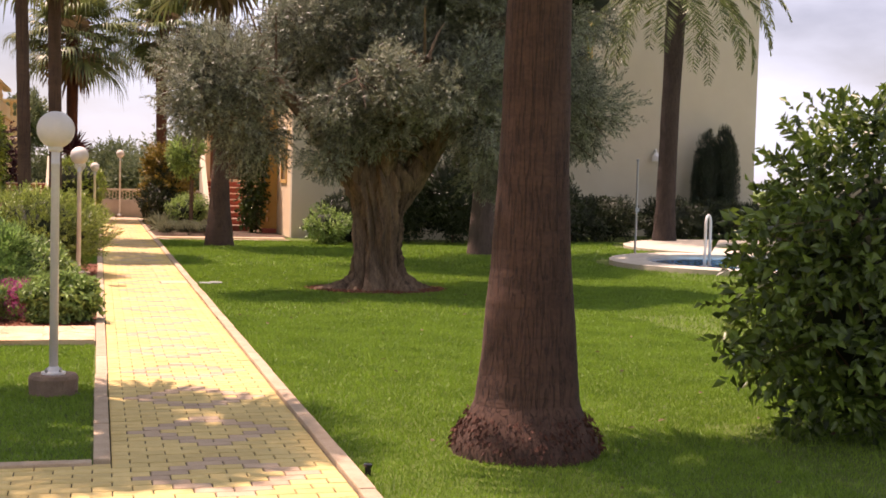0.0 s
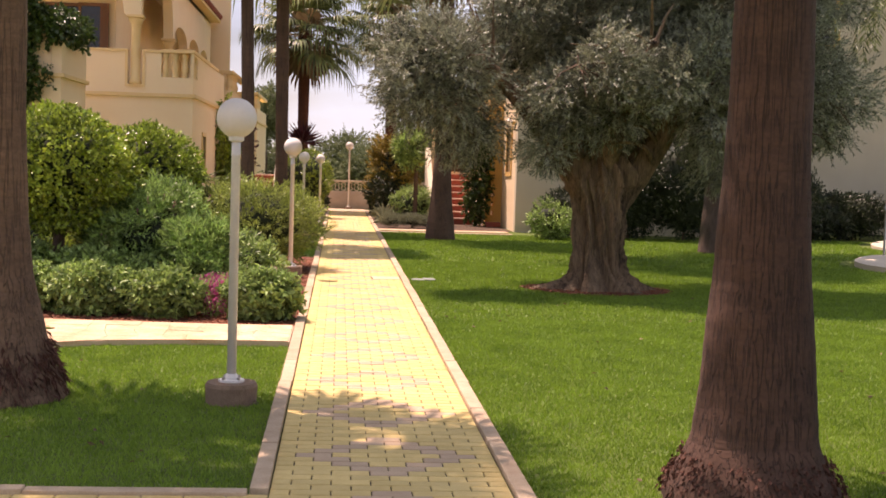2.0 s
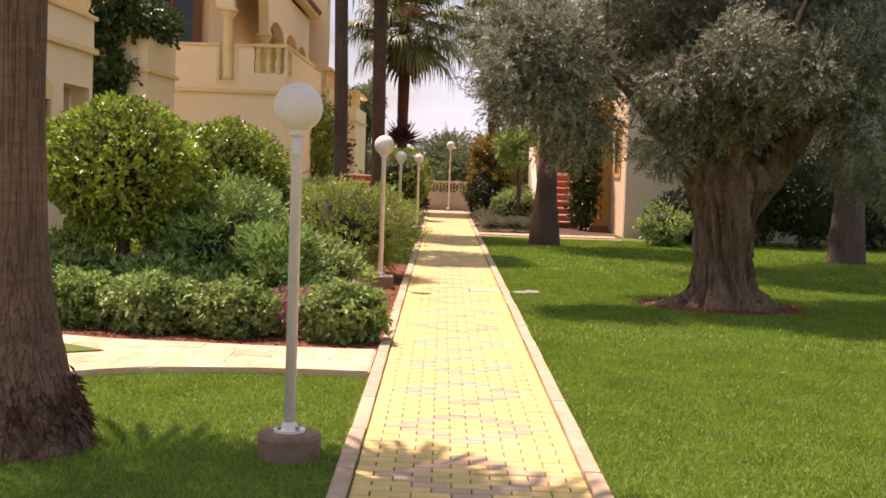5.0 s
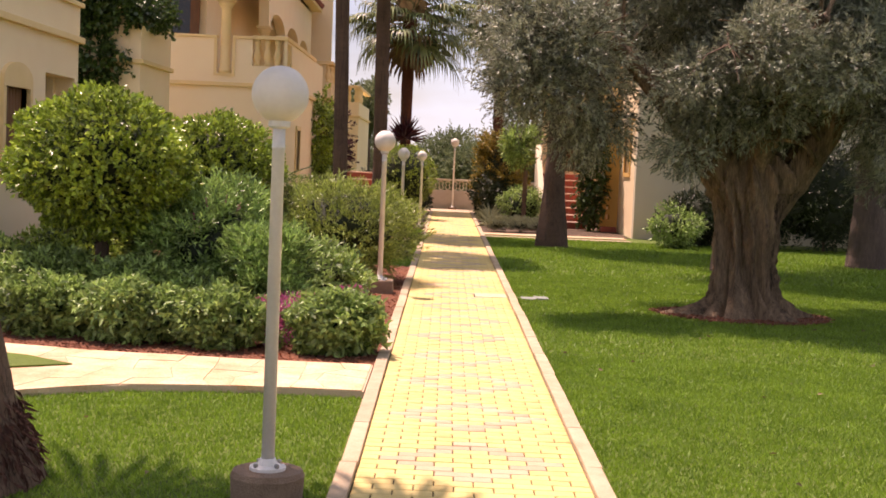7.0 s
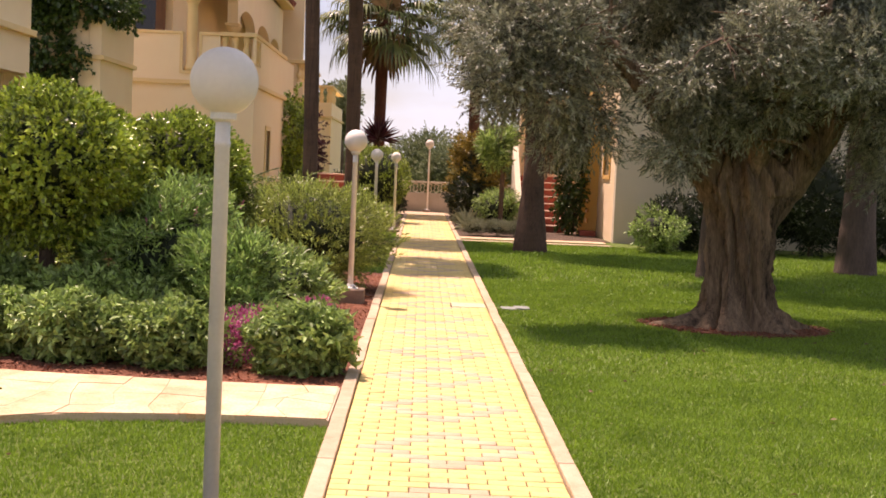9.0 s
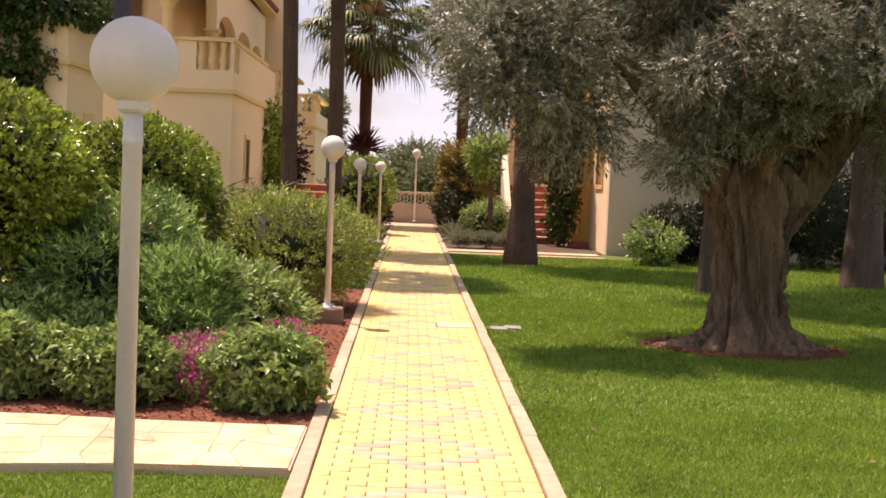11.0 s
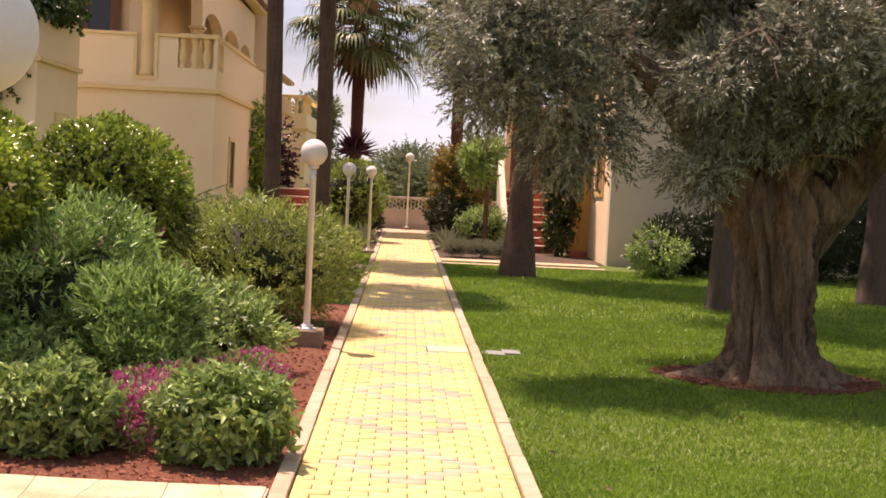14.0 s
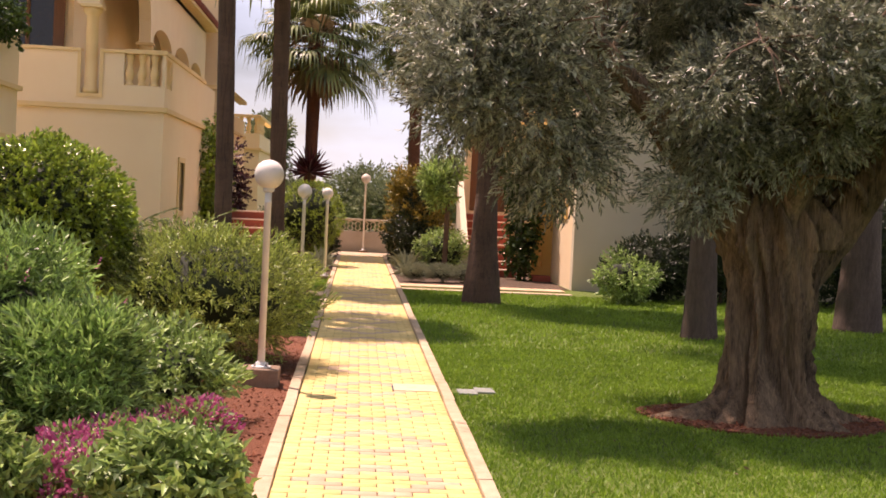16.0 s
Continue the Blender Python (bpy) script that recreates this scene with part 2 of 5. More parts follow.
def lathe(profile, n=24, bm=None, cx=0.0, cy=0.0, wobble=0.0, seed=0.0):
    """A solid of revolution from (radius, z) pairs, closed at both ends."""
    bm = bm or bmesh.new()
    rings = []
    for r, z in profile:
        ring = []
        for k in range(n):
            a = 2 * math.pi * k / n
            w = 1 + wobble * noise.noise((math.cos(a) * 2.2 + seed, math.sin(a) * 2.2, z * 2.0))
            ring.append(bm.verts.new((cx + r * w * math.cos(a), cy + r * w * math.sin(a), z)))
        rings.append(ring)
    for a, b in zip(rings, rings[1:]):
        for k in range(n):
            bm.faces.new((a[k], a[(k + 1) % n], b[(k + 1) % n], b[k]))
    bm.faces.new(rings[0][::-1])
    bm.faces.new(rings[-1])
    return bm


def tube(points, radii, n=8, bm=None, rough=0.0):
    bm = bm or bmesh.new()
    pts = [Vector(p) for p in points]
    rings = []
    for i, p in enumerate(pts):
        t = (pts[min(i + 1, len(pts) - 1)] - pts[max(i - 1, 0)]).normalized()
        q = t.to_track_quat("Z", "Y")
        ring = []
        for k in range(n):
            a = 2 * math.pi * k / n
            r = radii[i] * (1 + rough * noise.noise((math.cos(a) * 2.5, math.sin(a) * 2.5, i * 0.22 + p.x)))
            ring.append(bm.verts.new(p + q @ Vector((r * math.cos(a), r * math.sin(a), 0))))
        rings.append(ring)
    for a, b in zip(rings, rings[1:]):
        for k in range(n):
            bm.faces.new((a[k], a[(k + 1) % n], b[(k + 1) % n], b[k]))
    bm.faces.new(rings[0][::-1])
    bm.faces.new(rings[-1])
    return bm


def panel(axis, at, thick, u0, u1, z0, z1, holes=()):
    """An upright wall at x or y = at (its outer face), thick to the other side, with rectangular holes (u0, u1, z0, z1)."""
    us = sorted({u0, u1, *[h[0] for h in holes], *[h[1] for h in holes]})
    zs = sorted({z0, z1, *[h[2] for h in holes], *[h[3] for h in holes]})
    bm = bmesh.new()
    made = {}

    def vert(u, z, d):
        key = (round(u, 4), round(z, 4), d)
        if key not in made:
            made[key] = bm.verts.new((at + d, u, z) if axis == "x" else (u, at + d, z))
        return made[key]

    def full(i, j):
        if not (0 <= i < len(us) - 1 and 0 <= j < len(zs) - 1):
            return False
        u, z = (us[i] + us[i + 1]) / 2, (zs[j] + zs[j + 1]) / 2
        return not any(h[0] < u < h[1] and h[2] < z < h[3] for h in holes)

    for i in range(len(us) - 1):
        for j in range(len(zs) - 1):
            if not full(i, j):
                continue
            c = [(us[i], zs[j]), (us[i + 1], zs[j]), (us[i + 1], zs[j + 1]), (us[i], zs[j + 1])]
            bm.faces.new([vert(u, z, 0.0) for u, z in c])
            bm.faces.new([vert(u, z, thick) for u, z in c[::-1]])
            for (di, dj), (p, q) in zip(((0, -1), (1, 0), (0, 1), (-1, 0)), zip(c, c[1:] + c[:1])):
                if not full(i + di, j + dj):
                    bm.faces.new([vert(*q, 0.0), vert(*p, 0.0), vert(*p, thick), vert(*q, thick)])
    bmesh.ops.recalc_face_normals(bm, faces=bm.faces)
    return bm


def arch_panel(axis, at, thick, u0, u1, z0, z1, spring, bays):
    """A wall whose bays (u0, u1, rise) are open below round arches springing at height spring."""
    bm = bmesh.new()
    outline = [(u0, z0)]
    for a, b, rise in bays:
        c, r = (a + b) / 2, (b - a) / 2
        outline.append((a, z0))
        outline += [(c - r * math.cos(math.pi * k / 14), spring + r * rise * math.sin(math.pi * k / 14)) for k in range(15)]
        outline.append((b, z0))
    outline += [(u1, z0), (u1, z1), (u0, z1)]
    f = bm.faces.new([bm.verts.new((at, u, z) if axis == "x" else (u, at, z)) for u, z in outline])
    r = bmesh.ops.extrude_face_region(bm, geom=[f])
    bmesh.ops.translate(bm, verts=[v for v in r["geom"] if isinstance(v, bmesh.types.BMVert)], vec=(thick, 0, 0) if axis == "x" else (0, thick, 0))
    bmesh.ops.recalc_face_normals(bm, faces=bm.faces)
    bmesh.ops.triangulate(bm, faces=[f for f in bm.faces if len(f.verts) > 4])
    return bm


def from_arrays(name, verts, faces):
    me = bpy.data.meshes.new(name)
    k = faces.shape[1]
    me.vertices.add(len(verts))
    me.vertices.foreach_set("co", np.ascontiguousarray(verts, dtype=np.float32).ravel())
    me.loops.add(faces.size)
    me.loops.foreach_set("vertex_index", np.ascontiguousarray(faces, dtype=np.int32).ravel())
    me.polygons.add(len(faces))
    me.polygons.foreach_set("loop_start", np.arange(0, faces.size, k, dtype=np.int32))
    me.polygons.foreach_set("loop_total", np.full(len(faces), k, dtype=np.int32))
    me.update()
    me.validate()
    return me


def unit(v):
    return v / np.maximum(np.linalg.norm(v, axis=1, keepdims=True), 1e-6)


def leaf_mesh(name, base, way, length, width, fold=0.25, curl=0.0, face=None, loose=0.6):
    """Folded pointed leaves: base points, directions, lengths and widths. Four corners and a midrib crease each."""
    n = len(base)
    way = unit(way)
    side = unit(np.cross(way, RNG.normal(size=(n, 3)) if face is None else face + RNG.normal(size=(n, 3)) * loose))
    up = np.cross(side, way)
    length, width = np.broadcast_to(length, n)[:, None], np.broadcast_to(width, n)[:, None]
    mid = base + way * length * 0.45
    v = np.stack([base, mid + side * width / 2 + up * width * fold, base + way * length - up * length * curl, mid - side * width / 2 + up * width * fold], 1).reshape(-1, 3)
    i = np.arange(n)[:, None] * 4
    f = np.concatenate([i + [[0, 1, 2]], i + [[0, 2, 3]]], 0)
    return v, f


def sprigs(pos, way, n, twig, length, width, spread=0.9, curl=0.1, fold=0.25, jitter=0.3, face=None):
    """Leaves set along many short twigs."""
    m = len(pos)
    way = unit(way)
    s = np.tile(np.linspace(0.1, 1.0, n), m)[:, None]
    w = np.repeat(way, n, 0)
    p = np.repeat(pos, n, 0) + w * s * twig
    out = unit(np.cross(w, RNG.normal(size=(m * n, 3))))
    d = w * (0.35 + 0.65 * s) + out * spread * (1.1 - 0.5 * s) + RNG.normal(size=(m * n, 3)) * jitter * 0.5
    size = RNG.uniform(0.7, 1.2, m * n)
    return leaf_mesh("", p, d, length * size, width * size, fold, curl, None if face is None else np.repeat(face, n, 0))


def merge(*pieces):
    vs, fs, off = [], [], 0
    for v, f in pieces:
        vs.append(v)
        fs.append(f + off)
        off += len(v)
    return np.concatenate(vs), np.concatenate(fs)


def blob(n, centre, radii, inner=0.55, lump=0.18, freq=2.2, floor=-9.0, power=0.6):
    """Points in a lumpy ellipsoid, most of them near its skin, with outward directions."""
    u = unit(RNG.normal(size=(n, 3)))
    seed = RNG.uniform(0, 50)
    k = np.array([1 + lump * 2 * noise.noise((a[0] * freq + seed, a[1] * freq, a[2] * freq)) for a in u])
    r = (inner + (1 - inner) * RNG.uniform(size=n) ** power) * k
    p = np.array(centre) + u * r[:, None] * np.array(radii)
    keep = p[:, 2] > floor
    return p[keep], u[keep]


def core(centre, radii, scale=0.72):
    """A dull, rough inner lump that stops the view through a dense shrub and stands for its shade."""
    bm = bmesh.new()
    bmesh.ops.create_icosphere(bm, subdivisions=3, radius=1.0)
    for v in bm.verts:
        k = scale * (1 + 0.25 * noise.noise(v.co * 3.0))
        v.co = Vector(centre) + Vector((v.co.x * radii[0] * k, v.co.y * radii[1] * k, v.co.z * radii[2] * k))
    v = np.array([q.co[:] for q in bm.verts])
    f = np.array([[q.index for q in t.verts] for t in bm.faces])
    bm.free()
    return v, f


def shrub(name, at, radii, material, label, leaf=(0.06, 0.025), count=900, per=7, twig=0.14, spread=0.9, up=0.25, group="", category="shrub", lump=0.18, solid=True, curl=0.1, stem=True, zc=None, inner=0.6, trunk=None, flowers=None, part_name="foliage", clusters=0):
    """A bush: a short stem and a crown of many leaves set on twigs."""
    ob = thing(name, at, label, category, group)
    c = (0, 0, radii[2] * 0.95 if zc is None else zc)
    grow = twig * 0.6 + leaf[0] * 0.35
    radii = [max(q - grow, q * 0.5) for q in radii]
    if clusters:
        ps, us = [], []
        for q, w in zip(*blob(clusters, c, [0.72 * r for r in radii], 0.8, 0.25, floor=0.05)):
            r = min(radii) * RNG.uniform(0.38, 0.62)
            p, u = blob(count // clusters, q, (r, r, r * 0.9), 0.55, 0.3, floor=0.02)
            ps.append(p)
            us.append(unit(u + w * 0.5))
        p, u = np.concatenate(ps), np.concatenate(us)
    else:
        p, u = blob(count, c, radii, inner, lump, floor=0.02)
    d = u + np.array([0, 0, up]) + RNG.normal(size=u.shape) * 0.25
    part(part_name, from_arrays(part_name, *sprigs(p, d, per, twig, leaf[0], leaf[1], spread, curl, face=u + np.array([0, 0, 0.35]))), material, ob)
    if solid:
        # near-black lump puts the shade between inner leaves into its colour
        part("shade_core", from_arrays("shade_core", *core(c, radii, 0.6 if clusters else 0.8)), L_CORE, ob, "near-black core added for the shade inside the foliage")
    if stem:
        r = trunk or 0.03
        part("trunk" if trunk else "stem", tube([(0, 0, -0.02), (0.01, 0, c[2] * 0.5), (0, 0.01, c[2])], [r * 1.15, r, r * 0.8], 10), TWIG, ob)
    if flowers:
        mat, cnt, size = flowers
        p, u = blob(cnt, c, [q * 1.04 for q in radii], 0.9, lump, floor=0.02)
        part("blossom", from_arrays("blossom", *sprigs(p, u + [0, 0, 0.6], 5, 0.08, size, size * 0.6, 1.0, 0.0)), mat, ob)
    return ob


# ---- ground, lawn, path ----
def sheet(name, outline, z, material, label, category, under=-0.12):
    bm = bmesh.new()
    f = bm.faces.new([bm.verts.new((x, y, z)) for x, y in outline])
    if f.normal.z < 0:
        f.normal_flip()
    if under is not None:
        r = bmesh.ops.extrude_face_region(bm, geom=[f])
        bmesh.ops.translate(bm, verts=[v for v in r["geom"] if isinstance(v, bmesh.types.BMVert)], vec=(0, 0, under - z))
        bmesh.ops.recalc_face_normals(bm, faces=bm.faces)
    return tagged(part(name, bm, material), label, category, kind="structure")


sheet("ground", [(-900, -900), (900, -900), (900, 900), (-900, 900)], -0.015, TURF, "mown green lawn running on to the horizon", "ground", None)
PW = 0.59
path = sheet("path_1", [(-PW, -3.3), (-9, -3.3), (-9, -5.0), (-PW, -5.0), (-PW, -14), (PW, -14), (PW, 33.6), (-PW, 33.6)], -0.008, SAND, "yellow paver garden path with mauve diamond pattern", "path")
sheet("ground_bed", [(-0.68, 2.76), (-2.7, 2.84), (-4.9, 3.35), (-4.9, 13.2), (-0.68, 12.2)], -0.002, SOIL, "flower bed of red-brown bark mulch", "flower bed")
sheet("ground_far_bed", [(0.68, 22.4), (4.1, 22.6), (4.1, 35.8), (0.68, 35.8)], -0.004, EARTH, "planted bed of dark soil", "flower bed")
sheet("ground_far_bed_2", [(-0.68, 24.0), (-3.8, 24.0), (-3.8, 35.8), (-0.68, 35.8)], -0.004, EARTH, "planted bed of dark soil", "flower bed")
sheet("pavement_end", [(-3, 33.62), (3, 33.62), (3, 35.85), (-3, 35.85)], -0.002, KERB, "pale concrete landing before the garden wall", "pavement")
sheet("pavement_cross", [(0.70, 20.75), (3.9, 20.95), (3.9, 21.25), (0.70, 21.05)], 0.006, KERB, "pale narrow stone edging strip across the lawn", "pavement")
sheet("pavement_cross_2", [(0.70, 21.6), (3.9, 21.8), (3.9, 22.4), (0.70, 22.3)], 0.006, FLAG, "pale flagstone walk to the stairs", "pavement")
sheet("pavement_cross_3", [(-0.70, 18.4), (-3.4, 18.4), (-3.4, 19.3), (-0.70, 19.3)], 0.006, FLAG, "pale flagstone walk to the house", "pavement")


# ---- lamps ----
def globe_lamp(at, h, r=0.13, base="round", label=""):
    ob = thing("garden_lamp", at, label, "lamp", "globe lamps along the path")
    z0 = 0.0
    if base == "round":
        part("footing", lathe([(0.165, -0.03), (0.172, 0.10), (0.16, 0.125), (0.03, 0.13)], 28, wobble=0.02), CONC, ob, "weathered concrete footing")
        z0 = 0.13
    elif base == "block":
        part("footing", box(-0.16, 0.16, -0.16, 0.16, -0.03, 0.2, 0.015), CONC, ob, "reddish concrete block footing")
        z0 = 0.2
    else:
        part("footing", box(-0.14, 0.14, -0.14, 0.14, -0.02, 0.06, 0.01), CONC, ob)
        z0 = 0.06
    pl = part("flange", lathe([(0.085, z0 - 0.005), (0.085, z0 + 0.012), (0.05, z0 + 0.02), (0.036, z0 + 0.05)], 20), WHITE, ob, "bolted white steel flange")
    for k in range(4):
        a = math.pi / 4 + k * math.pi / 2
        part("bolt", lathe([(0.011, z0 + 0.008), (0.011, z0 + 0.03), (0.006, z0 + 0.034)], 6, cx=0.068 * math.cos(a), cy=0.068 * math.sin(a)), GREY_M, pl)
    zt = h - 2 * r
    smooth(part("post", lathe([(0.031, z0 + 0.03), (0.029, zt - 0.12), (0.031, zt - 0.118), (0.031, zt - 0.10), (0.029, zt - 0.098), (0.029, zt - 0.02)], 20), WHITE, ob))
    part("collar", lathe([(0.032, zt - 0.025), (0.05, zt - 0.015), (0.05, zt + 0.012), (0.04, zt + 0.016)], 20), WHITE, ob)
    prof = [(max(0.004, r * math.sin(math.pi * k / 22)), zt + r - r * math.cos(math.pi * k / 22)) for k in range(23)]
    smooth(part("globe", lathe(prof, 32), GLOBE, ob, "dusty opal glass globe"))
    return ob


globe_lamp((-0.968, -0.87, 0), 1.985, 0.13, "round", "white steel garden lamp with opal globe on round concrete footing")
globe_lamp((-0.94, 8.35, -0.05), 1.965, 0.125, "block", "white steel garden lamp with opal globe among the shrubs")
globe_lamp((-1.08, 19.0, 0), 1.82, 0.12, "flat", "white garden lamp with opal globe standing in tree shade")
globe_lamp((-0.78, 22.7, 0), 1.80, 0.11, "flat", "white garden lamp with opal globe beside the path edge")
globe_lamp((0.03, 35.75, 0), 2.36, 0.14, "flat", "tall white garden lamp with opal globe before the wall")


# ---- palms ----
def fan_crown(name, material, fronds=38, reach=1.0, fan=0.95, low=-0.9, seed=3, blades=22, wide=0.042, droop=0.46):
    """A head of fan leaves: stalks with drooping blades spread in a fan."""
    rg = np.random.default_rng(seed)
    vs, fs, off = [], [], 0
    for i in range(fronds):
        az = i * 2.39996 + rg.uniform(-0.2, 0.2)
        el = 1.35 + (low - 1.35) * (i / (fronds - 1)) ** 0.9 + rg.uniform(-0.1, 0.1)
        d = np.array([math.cos(az) * math.cos(el), math.sin(az) * math.cos(el), math.sin(el)])
        s = np.cross(d, [0, 0, 1.0])
        s /= max(np.linalg.norm(s), 1e-3)
        u = np.cross(s, d)
        L = reach * rg.uniform(0.75, 1.1)
        hub = d * L - np.array([0, 0, 0.12 * L * math.cos(el)])
        w = 0.018
        quad = np.array([s * w, -s * w, hub - s * w * 0.7, hub + s * w * 0.7])
        vs.append(quad)
        fs.append(np.array([[0, 1, 2], [0, 2, 3]]) + off)
        off += 4
        R = fan * rg.uniform(0.85, 1.1)
        for b in range(blades):
            a = (b / (blades - 1) - 0.5) * 3.7
            q = d * math.cos(a) + s * math.sin(a) + u * (0.22 * abs(math.sin(a)))
            q /= np.linalg.norm(q)
            t = np.cross(q, u)
            t /= max(np.linalg.norm(t), 1e-3)
            r = R * (1 - 0.18 * abs(a) / 1.85) * rg.uniform(0.88, 1.05)
            p1 = hub + q * r * 0.55 - np.array([0, 0, 0.03 * r])
            p2 = hub + q * r * 0.82 - np.array([0, 0, 0.22 * r * rg.uniform(0.6, 1.4)])
            p3 = hub + q * r * 0.90 - np.array([0, 0, droop * r * rg.uniform(0.7, 1.4)])
            vs.append(np.array([hub, p1 + t * wide, p1 - t * wide, p2 + t * wide * 0.6, p2 - t * wide * 0.6, p3]))
            fs.append(np.array([[0, 1, 2], [1, 3, 2], [2, 3, 4], [3, 5, 4]]) + off)
            off += 6
    return from_arrays(name, np.concatenate(vs), np.concatenate(fs))


CROWN = fan_crown("crown", L_PALM, 22, 1.1, 0.85, -0.6, 3, 17)
SKIRT = fan_crown("dry_skirt", L_DRY, 20, 0.55, 0.65, -1.35, 9, 16)
CROWN_FAR = fan_crown("crown_far", L_PALM, 40, 1.0, 0.82, -0.6, 21, 28, 0.030, 0.55)


def trunk_mesh(profile, lean=(0, 0), n=36, ridge=0.03, seed=0.0):
    """A palm trunk: leaf-scar rings, upright fissures and an uneven outline."""
    bm = bmesh.new()
    h = profile[-1][1]
    zs = np.concatenate([np.linspace(-0.03, 1.2, 50), np.linspace(1.24, h, int(h * 16))])
    rs = np.interp(zs, [p[1] for p in profile], [p[0] for p in profile])
    rings = []
    for r, z in zip(rs, zs):
        ring = []
        for k in range(n):
            a = 2 * math.pi * k / n
            w = 1 + ridge * noise.noise((math.cos(a) * 7 + seed, math.sin(a) * 7, z * 1.3)) + 0.035 * noise.noise((math.cos(a) * 1.5, math.sin(a) * 1.5 + seed, z * 2.2)) + 0.004 * math.sin(z * 52 + 2 * noise.noise((a, z, seed)))
            f = (max(z, 0.0) / h) ** 1.5
            ring.append(bm.verts.new((r * w * math.cos(a) + lean[0] * f, r * w * math.sin(a) + lean[1] * f, z)))
        rings.append(ring)
    for a, b in zip(rings, rings[1:]):
        for k in range(n):
            bm.faces.new((a[k], a[(k + 1) % n], b[(k + 1) % n], b[k]))
    bm.faces.new(rings[-1])
    return bm


def palm(at, profile, label, bark=BARK_P, crown=CROWN, skirt=SKIRT, lean=(0, 0), size=1.0, turn=0.0, roots=0.0, cat="palm tree"):
    ob = thing("palm_tree", at, label, cat, "palms of the garden")
    smooth(part("trunk", trunk_mesh(profile, lean, seed=at[0] * 3.1), bark, ob))
    h = profile[-1][1]
    for nm, me, mt, dz in (("crown", crown, L_PALM, 0.0), ("dry_skirt", skirt, L_DRY, -0.25)):
        if me is None:
            continue
        c = part(nm, me, mt, ob)
        c.location, c.rotation_euler, c.scale = (lean[0], lean[1], h + dz), (0, 0, turn), (size, size, size)
    if roots:
        rg = np.random.default_rng(5)
        n = 900
        a = rg.uniform(0, 2 * math.pi, n)
        z = rg.uniform(0.0, 0.2, n) * min(roots, 1.0) + (rg.uniform(0.0, 0.2, n) if roots > 1 else 0)
        r = np.interp(z, [p[1] for p in profile], [p[0] for p in profile]) * rg.uniform(0.93, 1.04, n)
        base = np.stack([r * np.cos(a), r * np.sin(a), z + 0.03], 1)
        way = np.stack([np.cos(a) * 0.6, np.sin(a) * 0.6, -rg.uniform(0.6, 1.2, n)], 1) + rg.normal(size=(n, 3)) * 0.3
        part("root_mat", from_arrays("root_mat", *leaf_mesh("", base, way, rg.uniform(0.02, 0.045, n) * (2.4 if roots > 1 else 1), 0.018, 0.4)), BARK_R, ob, "matted reddish root fringe")
    return ob


palm((1.78, -3.2, 0), [(0.44, 0), (0.42, 0.08), (0.36, 0.17), (0.31, 0.28), (0.275, 0.62), (0.235, 1.1), (0.207, 1.65), (0.19, 2.6), (0.18, 5.0)], "thick brown palm trunk with root-matted foot in the lawn", roots=1.0, turn=0.4, size=1.15, bark=BARK_N)
palm((-2.47, -0.8, 0), [(0.43, 0), (0.40, 0.1), (0.33, 0.22), (0.28, 0.4), (0.20, 0.8), (0.165, 1.15), (0.145, 1.8), (0.14, 5.2)], "brown palm trunk with flared fibrous foot on the lawn", roots=1.5, turn=1.9, size=1.2, bark=BARK_L)
palm((1.93, 18.4, 0), [(0.33, 0), (0.29, 0.35), (0.22, 1.0), (0.175, 1.85), (0.16, 6.6)], "dark palm trunk standing in the lawn behind the olive", turn=2.6, size=1.2)
palm((4.4, 14.0, 0), [(0.25, 0), (0.22, 0.3), (0.18, 1.0), (0.16, 1.8), (0.15, 6.8)], "grey palm trunk standing in the lawn behind the olive", BARK_G, turn=0.9, size=1.7)
palm((7.4, 16.1, 0), [(0.37, 0), (0.34, 0.3), (0.29, 0.9), (0.26, 1.5), (0.24, 6.8)], "stout grey palm trunk standing in shaded lawn", BARK_G, turn=5.0, size=1.7)
palm((-2.05, 15.5, 0), [(0.22, 0), (0.18, 0.5), (0.125, 1.1), (0.12, 4.3), (0.11, 6.6)], "slim dark palm trunk rising from the shrubs", turn=3.3, size=1.15, lean=(-0.15, 0))
palm((-1.66, 21.0, 0), [(0.22, 0), (0.18, 0.5), (0.145, 1.4), (0.15, 5.0), (0.14, 7.0)], "slim reddish palm trunk beside the path", turn=4.1, size=1.2, lean=(-0.1, 0))
palm((-1.55, 33.2, 0), [(0.26, 0), (0.2, 1.0), (0.17, 2.6), (0.19, 4.5), (0.22, 5.9)], "tall fan palm with reddish trunk and drooping green crown", BARK_R, CROWN_FAR, SKIRT, size=1.35, turn=0.2)
palm((1.55, 38.5, 0), [(0.28, 0), (0.22, 1.0), (0.19, 3.0), (0.24, 6.9)], "tall fan palm with drooping green crown behind the garden wall", BARK_R, CROWN_FAR, SKIRT, size=1.4, turn=1.1)


